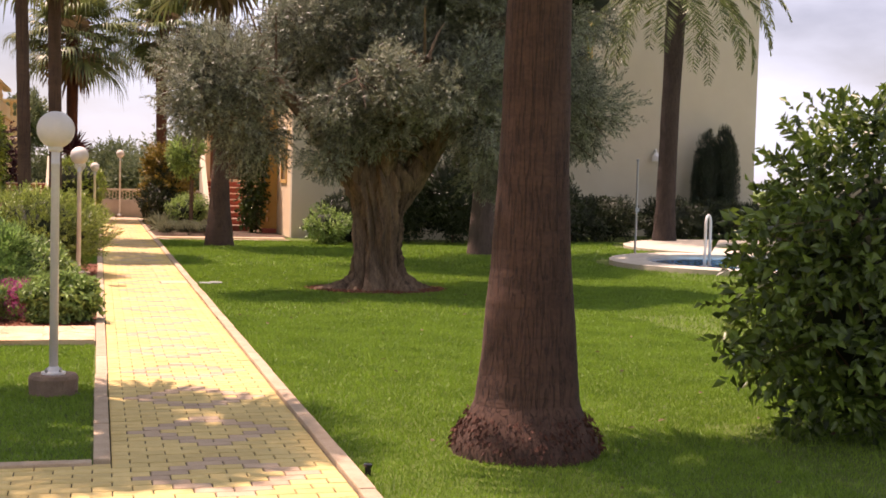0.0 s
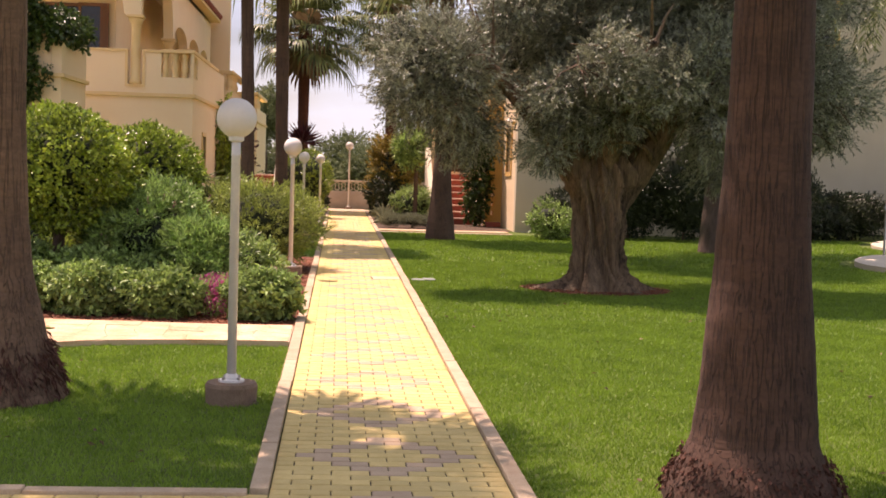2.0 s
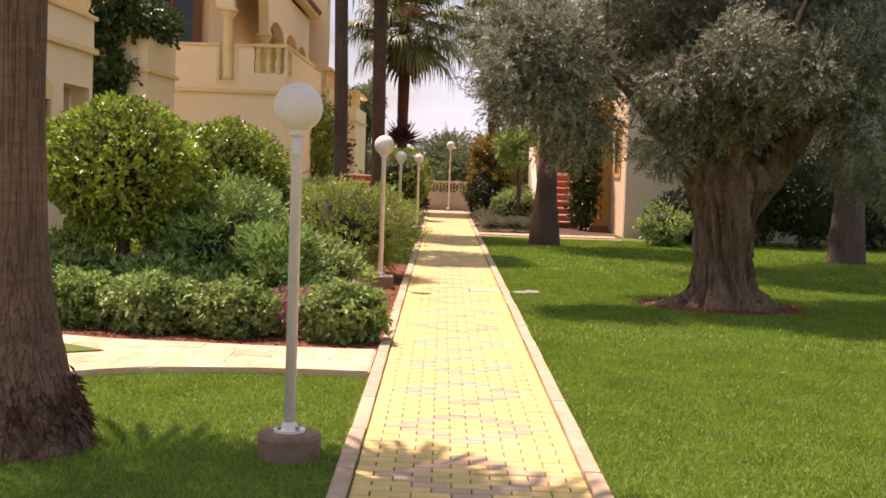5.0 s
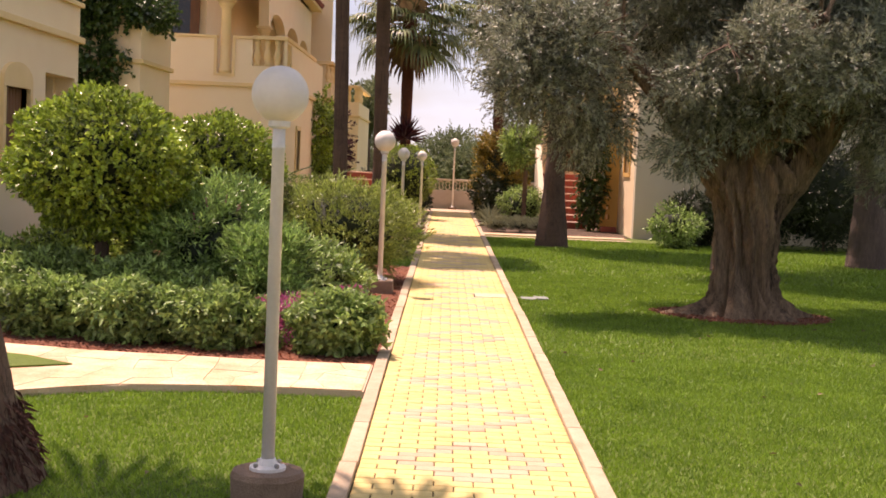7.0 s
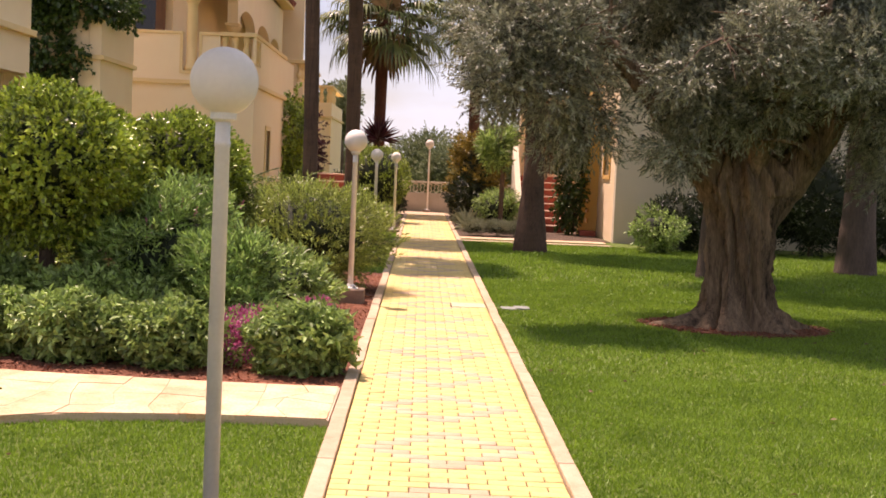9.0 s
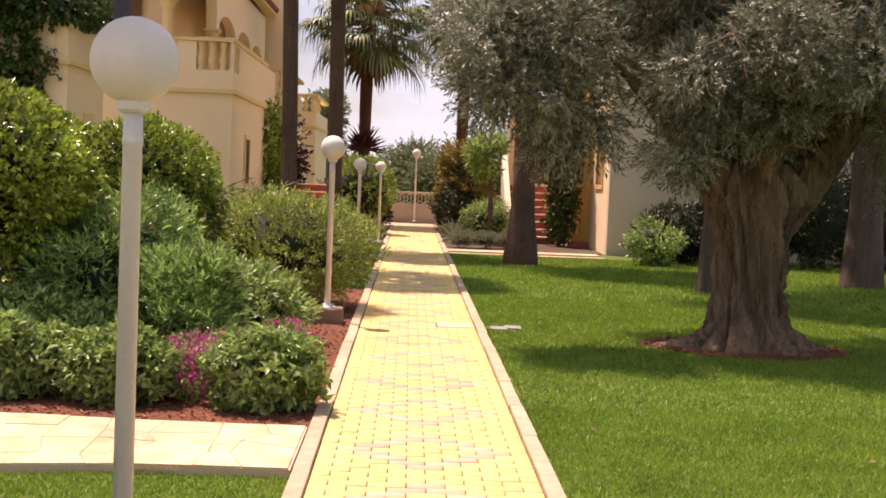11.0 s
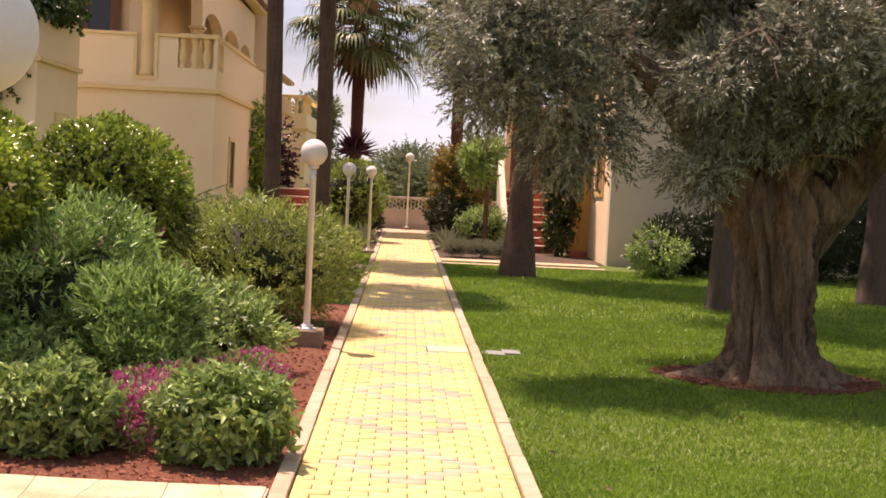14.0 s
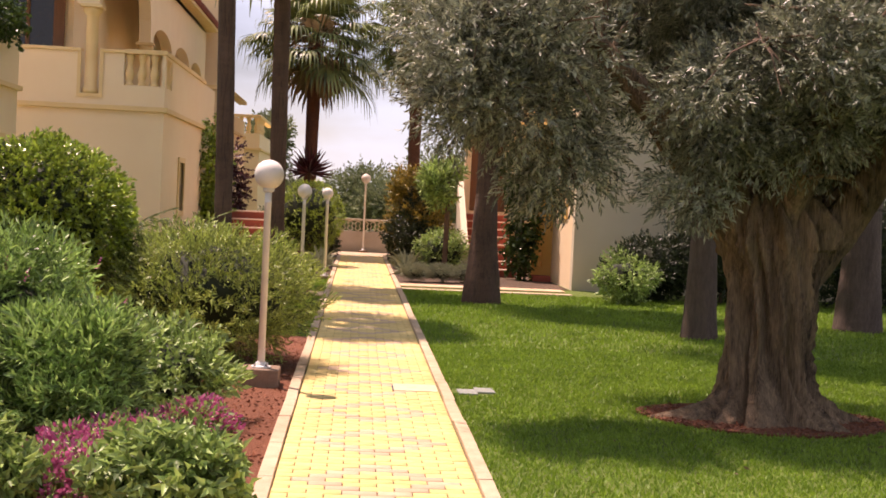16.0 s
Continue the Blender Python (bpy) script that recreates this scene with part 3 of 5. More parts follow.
def date_crown(n=52, L=3.7, seed=4):
    """Arching feather fronds with rows of narrow leaflets."""
    rg = np.random.default_rng(seed)
    base, way, ln = [], [], []
    for i in range(n):
        az, el = i * 2.39996, 1.3 - 1.35 * (i / n)
        h = np.array([math.cos(az), math.sin(az), 0])
        p, e = np.zeros(3), el
        side = np.cross(h, [0, 0, 1.0])
        for k in range(40):
            e -= 0.045
            d = h * math.cos(e) + np.array([0, 0, math.sin(e)])
            p = p + d * L / 40
            if k > 4:
                for sg in (-1, 1):
                    base.append(p)
                    way.append(d * 0.7 + sg * side * 0.9 + np.array([0, 0, -0.25]) + rg.normal(size=3) * 0.08)
                    ln.append(0.42 * math.sin(math.pi * min(1, (k - 2) / 40)) + 0.1)
            base.append(p)
            way.append(-d)
            ln.append(L / 30)
    return from_arrays("date_crown", *leaf_mesh("", np.array(base), np.array(way), np.array(ln), 0.05, 0.2))


palm((14.65, 22.5, 0), [(0.36, 0), (0.31, 0.3), (0.27, 1.0), (0.25, 4.0), (0.29, 7.2)], "date palm with arching feather fronds before the pale wall", BARK_D, date_crown(), None, lean=(0.15, 0))


# ---- the old olive tree ----
def curve(key, rad, steps=33):
    """A smooth curve through the key points, with the radius along it."""
    m = len(key) - 1
    pts, rr = [], []
    for q in np.linspace(0, m, steps):
        k = min(m - 1, int(q))
        t = q - k
        p0, a0, a1, p3 = key[max(k - 1, 0)], key[k], key[k + 1], key[min(k + 2, m)]
        pts.append(0.5 * (2 * a0 + (a1 - p0) * t + (2 * p0 - 5 * a0 + 4 * a1 - p3) * t * t + (3 * a0 - p0 - 3 * a1 + p3) * t ** 3))
        rr.append(rad[k] + (rad[k + 1] - rad[k]) * t)
    return pts, rr


def sinew(pts, radii, n=44, flutes=6, seed=0.0, depth=0.22):
    """A gnarled limb: a tube whose skin is drawn into deep lengthwise folds and knots."""
    bm = bmesh.new()
    rings, run = [], 0.0
    for i, p in enumerate(pts):
        t = (pts[min(i + 1, len(pts) - 1)] - pts[max(i - 1, 0)]).normalized()
        q = t.to_track_quat("Z", "Y")
        run += (p - pts[i - 1]).length if i else 0.0
        ring = []
        for k in range(n):
            a = 2 * math.pi * k / n
            tw = a + run * 0.5
            c, s_ = math.cos(tw), math.sin(tw)
            g = depth * (0.55 - 2.2 * abs(noise.noise((c * flutes * 0.42 + seed, s_ * flutes * 0.42, run * 0.55)))) + 0.10 * noise.noise((c * 1.3, s_ * 1.3 + seed, run * 2.3)) + 0.05 * noise.noise((c * 5, s_ * 5, run * 5 + seed))
            r = radii[i] * (1 + g)
            ring.append(bm.verts.new(p + q @ Vector((r * math.cos(a), r * math.sin(a), 0))))
        rings.append(ring)
    for a, b in zip(rings, rings[1:]):
        for k in range(n):
            bm.faces.new((a[k], a[(k + 1) % n], b[(k + 1) % n], b[k]))
    bm.faces.new(rings[0][::-1])
    bm.faces.new(rings[-1])
    return bm


def olive(at):
    ob = thing("olive_tree", at, "old gnarled olive tree with silvery grey-green crown", "tree")
    bm = bmesh.new()
    n, rings = 150, []
    toes = ((3.3, 0.62, 22.0), (6.2, 0.34, 18.0), (4.35, 0.16, 26.0), (5.35, 0.30, 20.0), (2.2, 0.25, 18.0), (1.1, 0.25, 18.0), (3.9, 0.18, 26.0))
    for z in np.linspace(-0.03, 1.95, 110):
        r = np.interp(z, [-0.03, 0.08, 0.25, 0.5, 0.85, 1.2, 1.45, 1.62, 1.8, 1.95], [0.42, 0.39, 0.35, 0.33, 0.335, 0.37, 0.42, 0.39, 0.27, 0.06])
        low = max(0.0, 1 - max(z, 0.0) / 0.40) ** 2.6
        ring = []
        for k in range(n):
            a = 2 * math.pi * k / n
            tw = a + z * 0.45
            c, s_ = math.cos(tw), math.sin(tw)
            fold = 0.62 * (0.30 - abs(noise.noise((c * 2.1 + 3, s_ * 2.1, z * 0.55))) * 1.6) + 0.44 * (0.30 - 1.5 * abs(noise.noise((c * 4.6, s_ * 4.6 + 7, z * 0.8)))) + 0.24 * (0.3 - 1.4 * abs(noise.noise((c * 10, s_ * 10 + 2, z * 1.3))))
            knot = 0.22 * noise.noise((c * 1.6, s_ * 1.6 + 9, z * 2.4)) + 0.035 * noise.noise((c * 11, s_ * 11, z * 5))
            foot = sum(w * math.exp(-sharp * (1 - math.cos(a - a0))) for a0, w, sharp in toes) * low
            rr = r * (1 + fold + knot) + foot
            wide = 1 + 0.14 * max(0.0, z - 1.0)
            ring.append(bm.verts.new((rr * math.cos(a) * wide + 0.06 + 0.03 * z, rr * math.sin(a) * 0.86, z + 0.08 * noise.noise((c * 2, s_ * 2, 5.0)) * (z > 1.4))))
        rings.append(ring)
    for a, b in zip(rings, rings[1:]):
        for k in range(n):
            bm.faces.new((a[k], a[(k + 1) % n], b[(k + 1) % n], b[k]))
    bm.faces.new(rings[-1])
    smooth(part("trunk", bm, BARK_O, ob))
    limbs = [([(-0.08, 0.0, 0.95), (-0.30, -0.08, 1.62), (-0.9, -0.2, 2.3), (-1.6, -0.4, 3.0)], 0.20), ([(0.16, 0.0, 0.85), (0.52, -0.1, 1.55), (0.86, -0.2, 2.1), (1.1, -0.2, 2.7), (1.7, -0.3, 3.3)], 0.19), ([(0.0, 0.05, 1.1), (0.05, 0.25, 1.9), (0.1, 0.5, 2.6), (0.2, 1.2, 3.6)], 0.22), ([(0.08, -0.05, 1.2), (0.15, -0.3, 1.95), (0.2, -0.8, 2.5), (0.4, -1.5, 3.2)], 0.15), ([(-0.08, 0.08, 1.2), (-0.3, 0.4, 2.0), (-0.8, 0.9, 2.6), (-1.5, 1.5, 3.3)], 0.15), ([(0.3, 0.0, 1.25), (0.85, 0.35, 2.05), (1.5, 0.9, 2.5), (2.2, 1.3, 3.3)], 0.13)]
    for k, (key, r) in enumerate(limbs):
        key = [Vector(q) for q in key]
        pts, rr = curve(key, [r * 0.55] + list(np.linspace(1.0, 0.28, len(key) - 1) * r), 40)
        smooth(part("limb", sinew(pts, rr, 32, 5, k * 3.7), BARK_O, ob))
        m, e = key[-2], key[-1]
        bm = bmesh.new()
        for _ in range(7):
            a = m.lerp(e, RNG.uniform(0, 1))
            b = a + Vector(RNG.normal(size=3) * [0.35, 0.35, 0.3]) + Vector((0, 0, 0.35))
            tube([a, a.lerp(b, 0.5) + Vector((0, 0, 0.06)), b], [0.026, 0.018, 0.008], 6, bm)
        part("branch", bm, BARK_O, ob)
    bare = [([(0.72, -0.3, 1.72), (0.55, -0.5, 1.92), (0.3, -0.6, 1.97), (0.1, -0.62, 1.95)], 0.035), ([(0.8, -0.25, 1.95), (0.55, -0.5, 2.16), (0.35, -0.55, 2.2)], 0.03), ([(1.05, -0.3, 2.25), (1.5, -0.5, 2.1), (1.85, -0.55, 2.25)], 0.035)]
    for key, r in bare:
        pts, rr = curve([Vector(q) for q in key], list(np.linspace(r, r * 0.4, len(key))), 14)
        smooth(part("bare_branch", tube(pts, rr, 8, None, 0.3), BARK_O, ob, "pale bare branch stub"))
    lobes = [(-1.95, -0.5, 2.85, 0.85, 1.0, 0.8), (-1.0, 0.4, 3.7, 1.0, 1.1, 0.8), (0.2, -0.5, 2.85, 1.1, 1.2, 0.85), (0.3, 0.3, 3.9, 1.6, 1.6, 1.1), (1.5, -0.3, 2.75, 1.2, 1.3, 0.95), (2.5, 0.3, 3.0, 1.1, 1.3, 1.1), (1.4, 1.2, 3.3, 1.3, 1.2, 1.1), (-0.8, 1.4, 3.2, 1.0, 1.0, 0.9), (-2.15, -0.5, 2.3, 0.42, 0.5, 0.4), (1.1, -1.3, 2.65, 0.9, 0.7, 0.7), (-0.5, -1.2, 2.9, 0.75, 0.6, 0.6), (2.7, -0.2, 2.2, 0.6, 0.7, 0.5)]
    lobes += [(-2.4, -0.4, 3.0, 0.6, 0.7, 0.7), (-2.25, -0.5, 2.4, 0.55, 0.6, 0.5), (-1.75, -0.4, 2.05, 0.3, 0.35, 0.3), (-0.4, -0.5, 2.3, 0.5, 0.6, 0.36), (-0.8, -0.4, 2.5, 0.4, 0.5, 0.35), (0.2, -0.7, 2.4, 0.55, 0.5, 0.32), (0.3, 0.6, 2.3, 0.9, 0.6, 0.4), (1.75, -0.4, 1.95, 0.5, 0.6, 0.48), (1.45, -0.6, 2.35, 0.5, 0.6, 0.35), (3.1, 0.2, 2.7, 0.8, 0.9, 0.8), (-0.72, -0.6, 1.78, 0.16, 0.16, 0.22)]
    # upper lobes above the view, added to shade the crown beneath
    lobes += [(0.2, 0.5, 4.9, 1.5, 1.5, 0.7), (1.7, 0.3, 4.7, 1.4, 1.5, 0.75), (2.8, 0.5, 4.3, 1.1, 1.3, 0.8), (0.9, -0.8, 4.6, 1.2, 1.0, 0.6)]
    pieces, dark = [], []
    for x, y, z, a, b, c in lobes:
        for q, w in zip(*blob(max(3, int(9.0 * (a * b * c) ** 0.66)), (x, y, z), (a * 0.72, b * 0.72, c * 0.72), 0.75, 0.2)):
            r = RNG.uniform(0.26, 0.52) * min(1.0, 0.45 + 0.55 * c)
            p, u = blob(int(900 * r ** 1.5), q, (r, r, r * 0.85), 0.4, 0.45, 2.6)
            d = u * 0.9 + w * 0.5 + RNG.normal(size=u.shape) * 0.3 - np.array([0, 0, 0.8]) * (p[:, 2:3] < 2.35)
            pieces.append(sprigs(p, d, 15, 0.22, 0.064, 0.015, 0.75, 0.05, 0.2, face=u + np.array([0, 0, 0.4])))
        if c > 0.6:
            p, u = blob(int(230 * a * b * c) + 60, (x, y, z), (a * 0.55, b * 0.55, c * 0.55), 0.1, 0.2)
            pieces.append(sprigs(p, u + RNG.normal(size=u.shape) * 0.5, 15, 0.26, 0.07, 0.02, 0.8, 0.05, 0.2))
        # solid dark lumps hidden in the upper lobes, added to block the sun
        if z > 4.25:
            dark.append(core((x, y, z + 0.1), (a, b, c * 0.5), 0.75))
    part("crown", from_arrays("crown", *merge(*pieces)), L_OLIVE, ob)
    part("shade_core", from_arrays("shade_core", *merge(*dark)), L_CORE, ob, "near-black core added for the shade inside the foliage")
    bm = bmesh.new()
    for x, y, z, a, b, c in lobes:
        for k in range(9):
            q = Vector((x, y, z))
            e = q + Vector(unit(RNG.normal(size=(1, 3)))[0] * [a, b, c]) * 0.95
            tube([q, q.lerp(e, 0.5) + Vector((0, 0, 0.08)), e], [0.012, 0.008, 0.004], 4, bm)
    tagged(part("twig_spray", bm, TWIG, ob), kind="stuff")
    return ob


olive((3.12, 7.62, 0))
ring = [(3.2 + 1.0 * math.cos(a) * (1 + 0.1 * math.sin(3 * a)), 7.55 + 0.75 * math.sin(a)) for a in np.linspace(0, 2 * math.pi, 40)[:-1]]
sheet("ground_olive_ring", ring, 0.004, SOIL, "ring of bare red soil round the olive", "ground")

# ---- houses ----
def moulding(x0, x1, y0, y1, z, ob, h=0.08, mat=None):
    return part("moulding", box(x0, x1, y0, y1, z, z + h, 0.012), mat or OCHRE, ob)


def baluster(x, y, z, h, ob):
    pr = [(0.075, 0), (0.075, 0.07), (0.05, 0.1), (0.07, 0.22), (0.088, 0.36), (0.065, 0.52), (0.045, 0.68), (0.065, 0.84), (0.075, 0.88), (0.075, 1.0)]
    b = part("baluster", lathe([(r, z + k * h) for r, k in pr], 10, cx=x, cy=y), OCHRE, ob)
    return smooth(b)


# house with louvred window and porch opening
house = thing("house", (0, 0, 0), "cream stuccoed terrace house with balcony and louvred window", "house")
part("wall", panel("x", -5.05, -0.25, 6.1, 9.95, -0.05, 2.9, [(7.15, 7.95, 1.42, 2.2), (8.62, 9.8, 1.0, 2.44)]), STUCCO, house)
part("wall", panel("y", 9.95, -0.25, -9.5, -5.3, -0.05, 2.9), STUCCO, house)
part("wall", panel("y", 6.1, 0.25, -9.5, -5.3, -0.05, 2.9), STUCCO, house)
part("wall", panel("x", -6.2, -0.2, 8.3, 9.7, -0.05, 2.85), STUCCO, house)
moulding(-5.32, -4.98, 6.05, 10.02, 2.9, house)
part("parapet", panel("x", -5.04, -0.2, 6.1, 9.95, 2.98, 3.36), STUCCO, house)
part("coping", box(-5.27, -4.99, 6.05, 10.0, 3.36, 3.42, 0.012), OCHRE, house)
for k in range(17):
    baluster(-5.14, 6.3 + 0.22 * k, 3.42, 0.5, house)
part("handrail", box(-5.26, -5.0, 6.05, 10.0, 3.92, 4.02, 0.015), OCHRE, house)
part("roof_slab", box(-9.5, -5.32, 6.1, 9.95, 2.9, 3.0), STUCCO, house)
part("wall", panel("x", -6.9, -0.25, 6.1, 9.95, 3.0, 6.6, [(7.6, 8.6, 3.0, 5.1)]), STUCCO, house)
win = part("window", panel("x", -5.0, -0.12, 7.07, 8.03, 1.34, 2.28, [(7.15, 7.95, 1.42, 2.2)]), OCHRE, house, "arched ochre surround")
arch = bmesh.new()
f = arch.faces.new([arch.verts.new((-5.0, 7.55 - 0.48 * math.cos(math.pi * k / 12), 2.28 + 0.2 * math.sin(math.pi * k / 12))) for k in range(13)])
r = bmesh.ops.extrude_face_region(arch, geom=[f])
bmesh.ops.translate(arch, verts=[v for v in r["geom"] if isinstance(v, bmesh.types.BMVert)], vec=(-0.12, 0, 0))
bmesh.ops.recalc_face_normals(arch, faces=arch.faces)
part("arch_head", arch, OCHRE, win)
part("backing", box(-5.17, -5.14, 7.15, 7.95, 1.42, 2.2), WOOD, win)
for k in range(8):
    part("slat", box(-5.135, -5.105, 7.15 + 0.1 * k, 7.235 + 0.1 * k, 1.42, 2.2, 0.004), WOOD, win)
part("sill", box(-5.1, -4.93, 7.02, 8.08, 1.28, 1.34, 0.008), TERRA, win, "terracotta sill")

# ivy-grown house
house = thing("house", (0, 0, 0), "cream stuccoed house with parapet overgrown by dark ivy", "house")
part("wall", panel("y", 16.0, 0.25, -9.5, -5.72, -0.05, 3.08), STUCCO, house)
part("wall", panel("x", -5.72, -0.25, 16.25, 18.4, -0.05, 3.08, [(17.1, 17.6, 1.2, 2.2)]), STUCCO, house)
part("wall", panel("y", 18.4, -0.25, -9.5, -5.97, -0.05, 3.08), STUCCO, house)
w5 = part("window", panel("x", -5.68, -0.08, 17.02, 17.68, 1.12, 2.36, [(17.1, 17.6, 1.2, 2.2)]), OCHRE, house, "ochre window surround")
part("shutter", box(-5.88, -5.85, 17.1, 17.6, 1.2, 2.2), WOOD, w5)
moulding(-9.5, -5.65, 15.94, 18.46, 3.08, house)
part("parapet", panel("x", -5.71, -0.2, 16.0, 18.4, 3.16, 4.0), STUCCO, house)
part("parapet", panel("y", 16.01, 0.2, -9.5, -5.92, 3.16, 4.0), STUCCO, house)
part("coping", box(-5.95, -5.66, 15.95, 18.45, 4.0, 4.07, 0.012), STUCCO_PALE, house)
part("roof_slab", box(-9.5, -5.92, 16.2, 18.4, 3.16, 3.2), STUCCO, house)

# house with arcade and wrap-round balcony
house = thing("house", (0, 0, 0), "cream house with arcaded upper terrace, balustrade and tiled eaves", "house")
CX, CY = -3.72, 20.6
part("wall", panel("y", CY, 0.25, -9.5, CX, -0.05, 2.98), STUCCO, house)
part("wall", panel("x", CX, -0.25, CY + 0.25, 28.4, -0.05, 2.98, [(22.7, 23.4, 1.2, 2.15)]), STUCCO, house)
part("wall", panel("y", 28.4, -0.25, -9.5, CX - 0.25, -0.05, 2.98), STUCCO, house)
moulding(-9.5, CX + 0.07, CY - 0.07, CY + 0.2, 2.98, house, 0.09)
moulding(CX - 0.2, CX + 0.07, CY + 0.2, 28.45, 2.98, house, 0.09)
part("terrace_slab", box(-9.5, CX - 0.2, CY + 0.2, 28.4, 2.98, 3.06), STUCCO, house)
part("parapet", panel("y", CY + 0.005, 0.16, -9.5, CX, 3.07, 4.0, [(-5.21, -4.88, 3.26, 4.0), (-4.45, CX - 0.06, 3.44, 4.0)]), STUCCO, house)
part("parapet", panel("x", CX - 0.005, -0.16, CY + 0.17, 28.4, 3.07, 4.0, [(CY + 0.2, CY + 0.9, 3.44, 3.96)]), STUCCO, house)
part("coping", box(-9.5, -5.21, CY - 0.03, CY + 0.2, 4.0, 4.06, 0.01), OCHRE, house)
part("coping", box(-4.88, -4.45, CY - 0.03, CY + 0.2, 4.0, 4.06, 0.01), OCHRE, house)
part("handrail", box(-4.45, CX + 0.03, CY - 0.03, CY + 0.2, 4.0, 4.08, 0.01), OCHRE, house)
part("handrail", box(CX - 0.2, CX + 0.03, CY + 0.2, 26.4, 4.0, 4.08, 0.01), OCHRE, house)
part("niche_trim", panel("y", CY - 0.025, 0.03, -5.27, -4.82, 3.20, 4.0, [(-5.21, -4.88, 3.26, 4.0)]), OCHRE, house)
for k in range(3):
    baluster(-4.36 + 0.22 * k, CY + 0.08, 3.44, 0.56, house)
for k in range(3):
    baluster(CX - 0.085, CY + 0.3 + 0.235 * k, 3.44, 0.56, house)
for y in (CY + 0.1, 26.3, 29.6):
    smooth(part("column", lathe([(0.14, 3.26), (0.14, 3.34), (0.115, 3.38), (0.105, 4.62), (0.115, 4.64), (0.17, 4.72), (0.17, 4.78)], 20, cx=-5.05, cy=y), OCHRE, house))
    part("capital", box(-5.24, -4.86, y - 0.19, y + 0.19, 4.78, 4.84, 0.01), OCHRE, house)
part("arcade", arch_panel("x", -4.92, -0.26, CY - 0.03, 36.0, 4.84, 6.3, 4.84, [(CY + 0.25, 26.15, 0.8), (26.45, 29.4, 0.32), (29.8, 32.6, 0.32), (32.9, 35.2, 0.32)]), STUCCO, house)
part("arcade", arch_panel("y", CY - 0.03, 0.26, -9.5, -5.18, 4.84, 6.3, 4.84, [(-8.4, -5.3, 0.8)]), STUCCO, house)
part("back_wall", panel("y", 23.2, 0.2, -9.5, -5.95, 3.06, 6.3, [(-7.75, -6.8, 3.9, 5.3)]), STUCCO, house)
part("back_wall", panel("x", -5.95, -0.2, 23.4, 50.0, 3.06, 6.3), STUCCO, house)
wn_ = part("window", box(-7.73, -6.82, 23.27, 23.3, 3.92, 5.28), DARK, house, "dark shaded window")
part("frame", panel("y", 23.17, 0.06, -7.8, -6.75, 3.85, 5.35, [(-7.72, -6.83, 3.93, 5.27)]), WOOD, wn_)
ac = part("terrace_window", box(-6.78, -6.3, 23.1, 23.18, 4.15, 5.3, 0.01), DARK, house, "dark terrace window in brown frame")
part("frame", panel("y", 23.07, 0.06, -6.84, -6.1, 4.08, 5.36, [(-6.77, -6.31, 4.16, 5.28)]), WOOD, ac)
part("ceiling_slab", box(-9.5, -5.2, CY + 0.25, 36.0, 6.3, 6.4), STUCCO, house)
ev = part("eaves", box(-9.5, -4.62, CY - 0.35, 36.5, 6.4, 6.5, 0.01), OCHRE, house)
for k in range(80):
    part("roof_tile", lathe([(0.075, 0.0), (0.085, 0.42)], 10), TERRA, ev).matrix_local = pose(-4.55, CY - 0.28 + 0.2 * k, 6.53, 0, -62, 0)
part("upper_wall", panel("x", -5.3, -0.3, 27.0, 38.0, 6.5, 9.6, [(35.2, 36.0, 7.0, 8.6)]), STUCCO, house)
part("end_wall", panel("y", 36.6, 0.3, -9.5, -4.3, 3.2, 9.6), STUCCO, house)
part("upper_wall", panel("y", 27.0, 0.3, -9.5, -5.6, 6.5, 9.6), STUCCO, house)
w2 = part("window", panel("x", CX + 0.03, -0.06, 22.6, 23.5, 1.1, 2.25, [(22.7, 23.4, 1.2, 2.15)]), OCHRE, house)
part("shutter", box(CX - 0.2, CX - 0.17, 22.7, 23.4, 1.2, 2.15), WOOD, w2)


def far_house(x, y0, y1, base, top, label):
    """A further house of the row: wall, moulding, balustraded terrace, upper storey set back."""
    h = thing("house", (0, 0, 0), label, "house", "terrace houses in a row")
    part("wall", panel("y", y0, 0.25, -9.5, x, -0.05, base), STUCCO, h)
    part("wall", panel("x", x, -0.25, y0 + 0.25, y1, -0.05, base), STUCCO, h)
    moulding(-9.5, x + 0.06, y0 - 0.06, y0 + 0.2, base, h)
    moulding(x - 0.2, x + 0.06, y0 + 0.2, y1, base, h)
    part("parapet", panel("y", y0 + 0.005, 0.16, -9.5, x, base + 0.08, top - 0.6), STUCCO, h)
    part("parapet", panel("x", x - 0.005, -0.16, y0 + 0.17, y1, base + 0.08, top - 0.6), STUCCO, h)
    for k in range(4):
        baluster(x - 0.12 - 0.25 * k, y0 + 0.08, top - 0.6, 0.5, h)
    for k in range(8):
        baluster(x - 0.08, y0 + 0.35 + 0.25 * k, top - 0.6, 0.5, h)
    part("handrail", box(x - 1.1, x + 0.03, y0 - 0.03, y0 + 0.2, top - 0.1, top, 0.01), OCHRE, h)
    part("handrail", box(x - 0.2, x + 0.03, y0 + 0.2, y1, top - 0.1, top, 0.01), OCHRE, h)
    part("terrace_slab", box(-9.5, x - 0.2, y0 + 0.2, y1, base, base + 0.07), STUCCO, h)
    return h


far_house(-3.62, 30.0, 35.5, 3.2, 4.3, "cream terrace house with ochre balustrade further along the path")
far_house(-3.45, 39.0, 45.0, 3.0, 4.15, "cream terrace house with ochre balustrade at the far end")

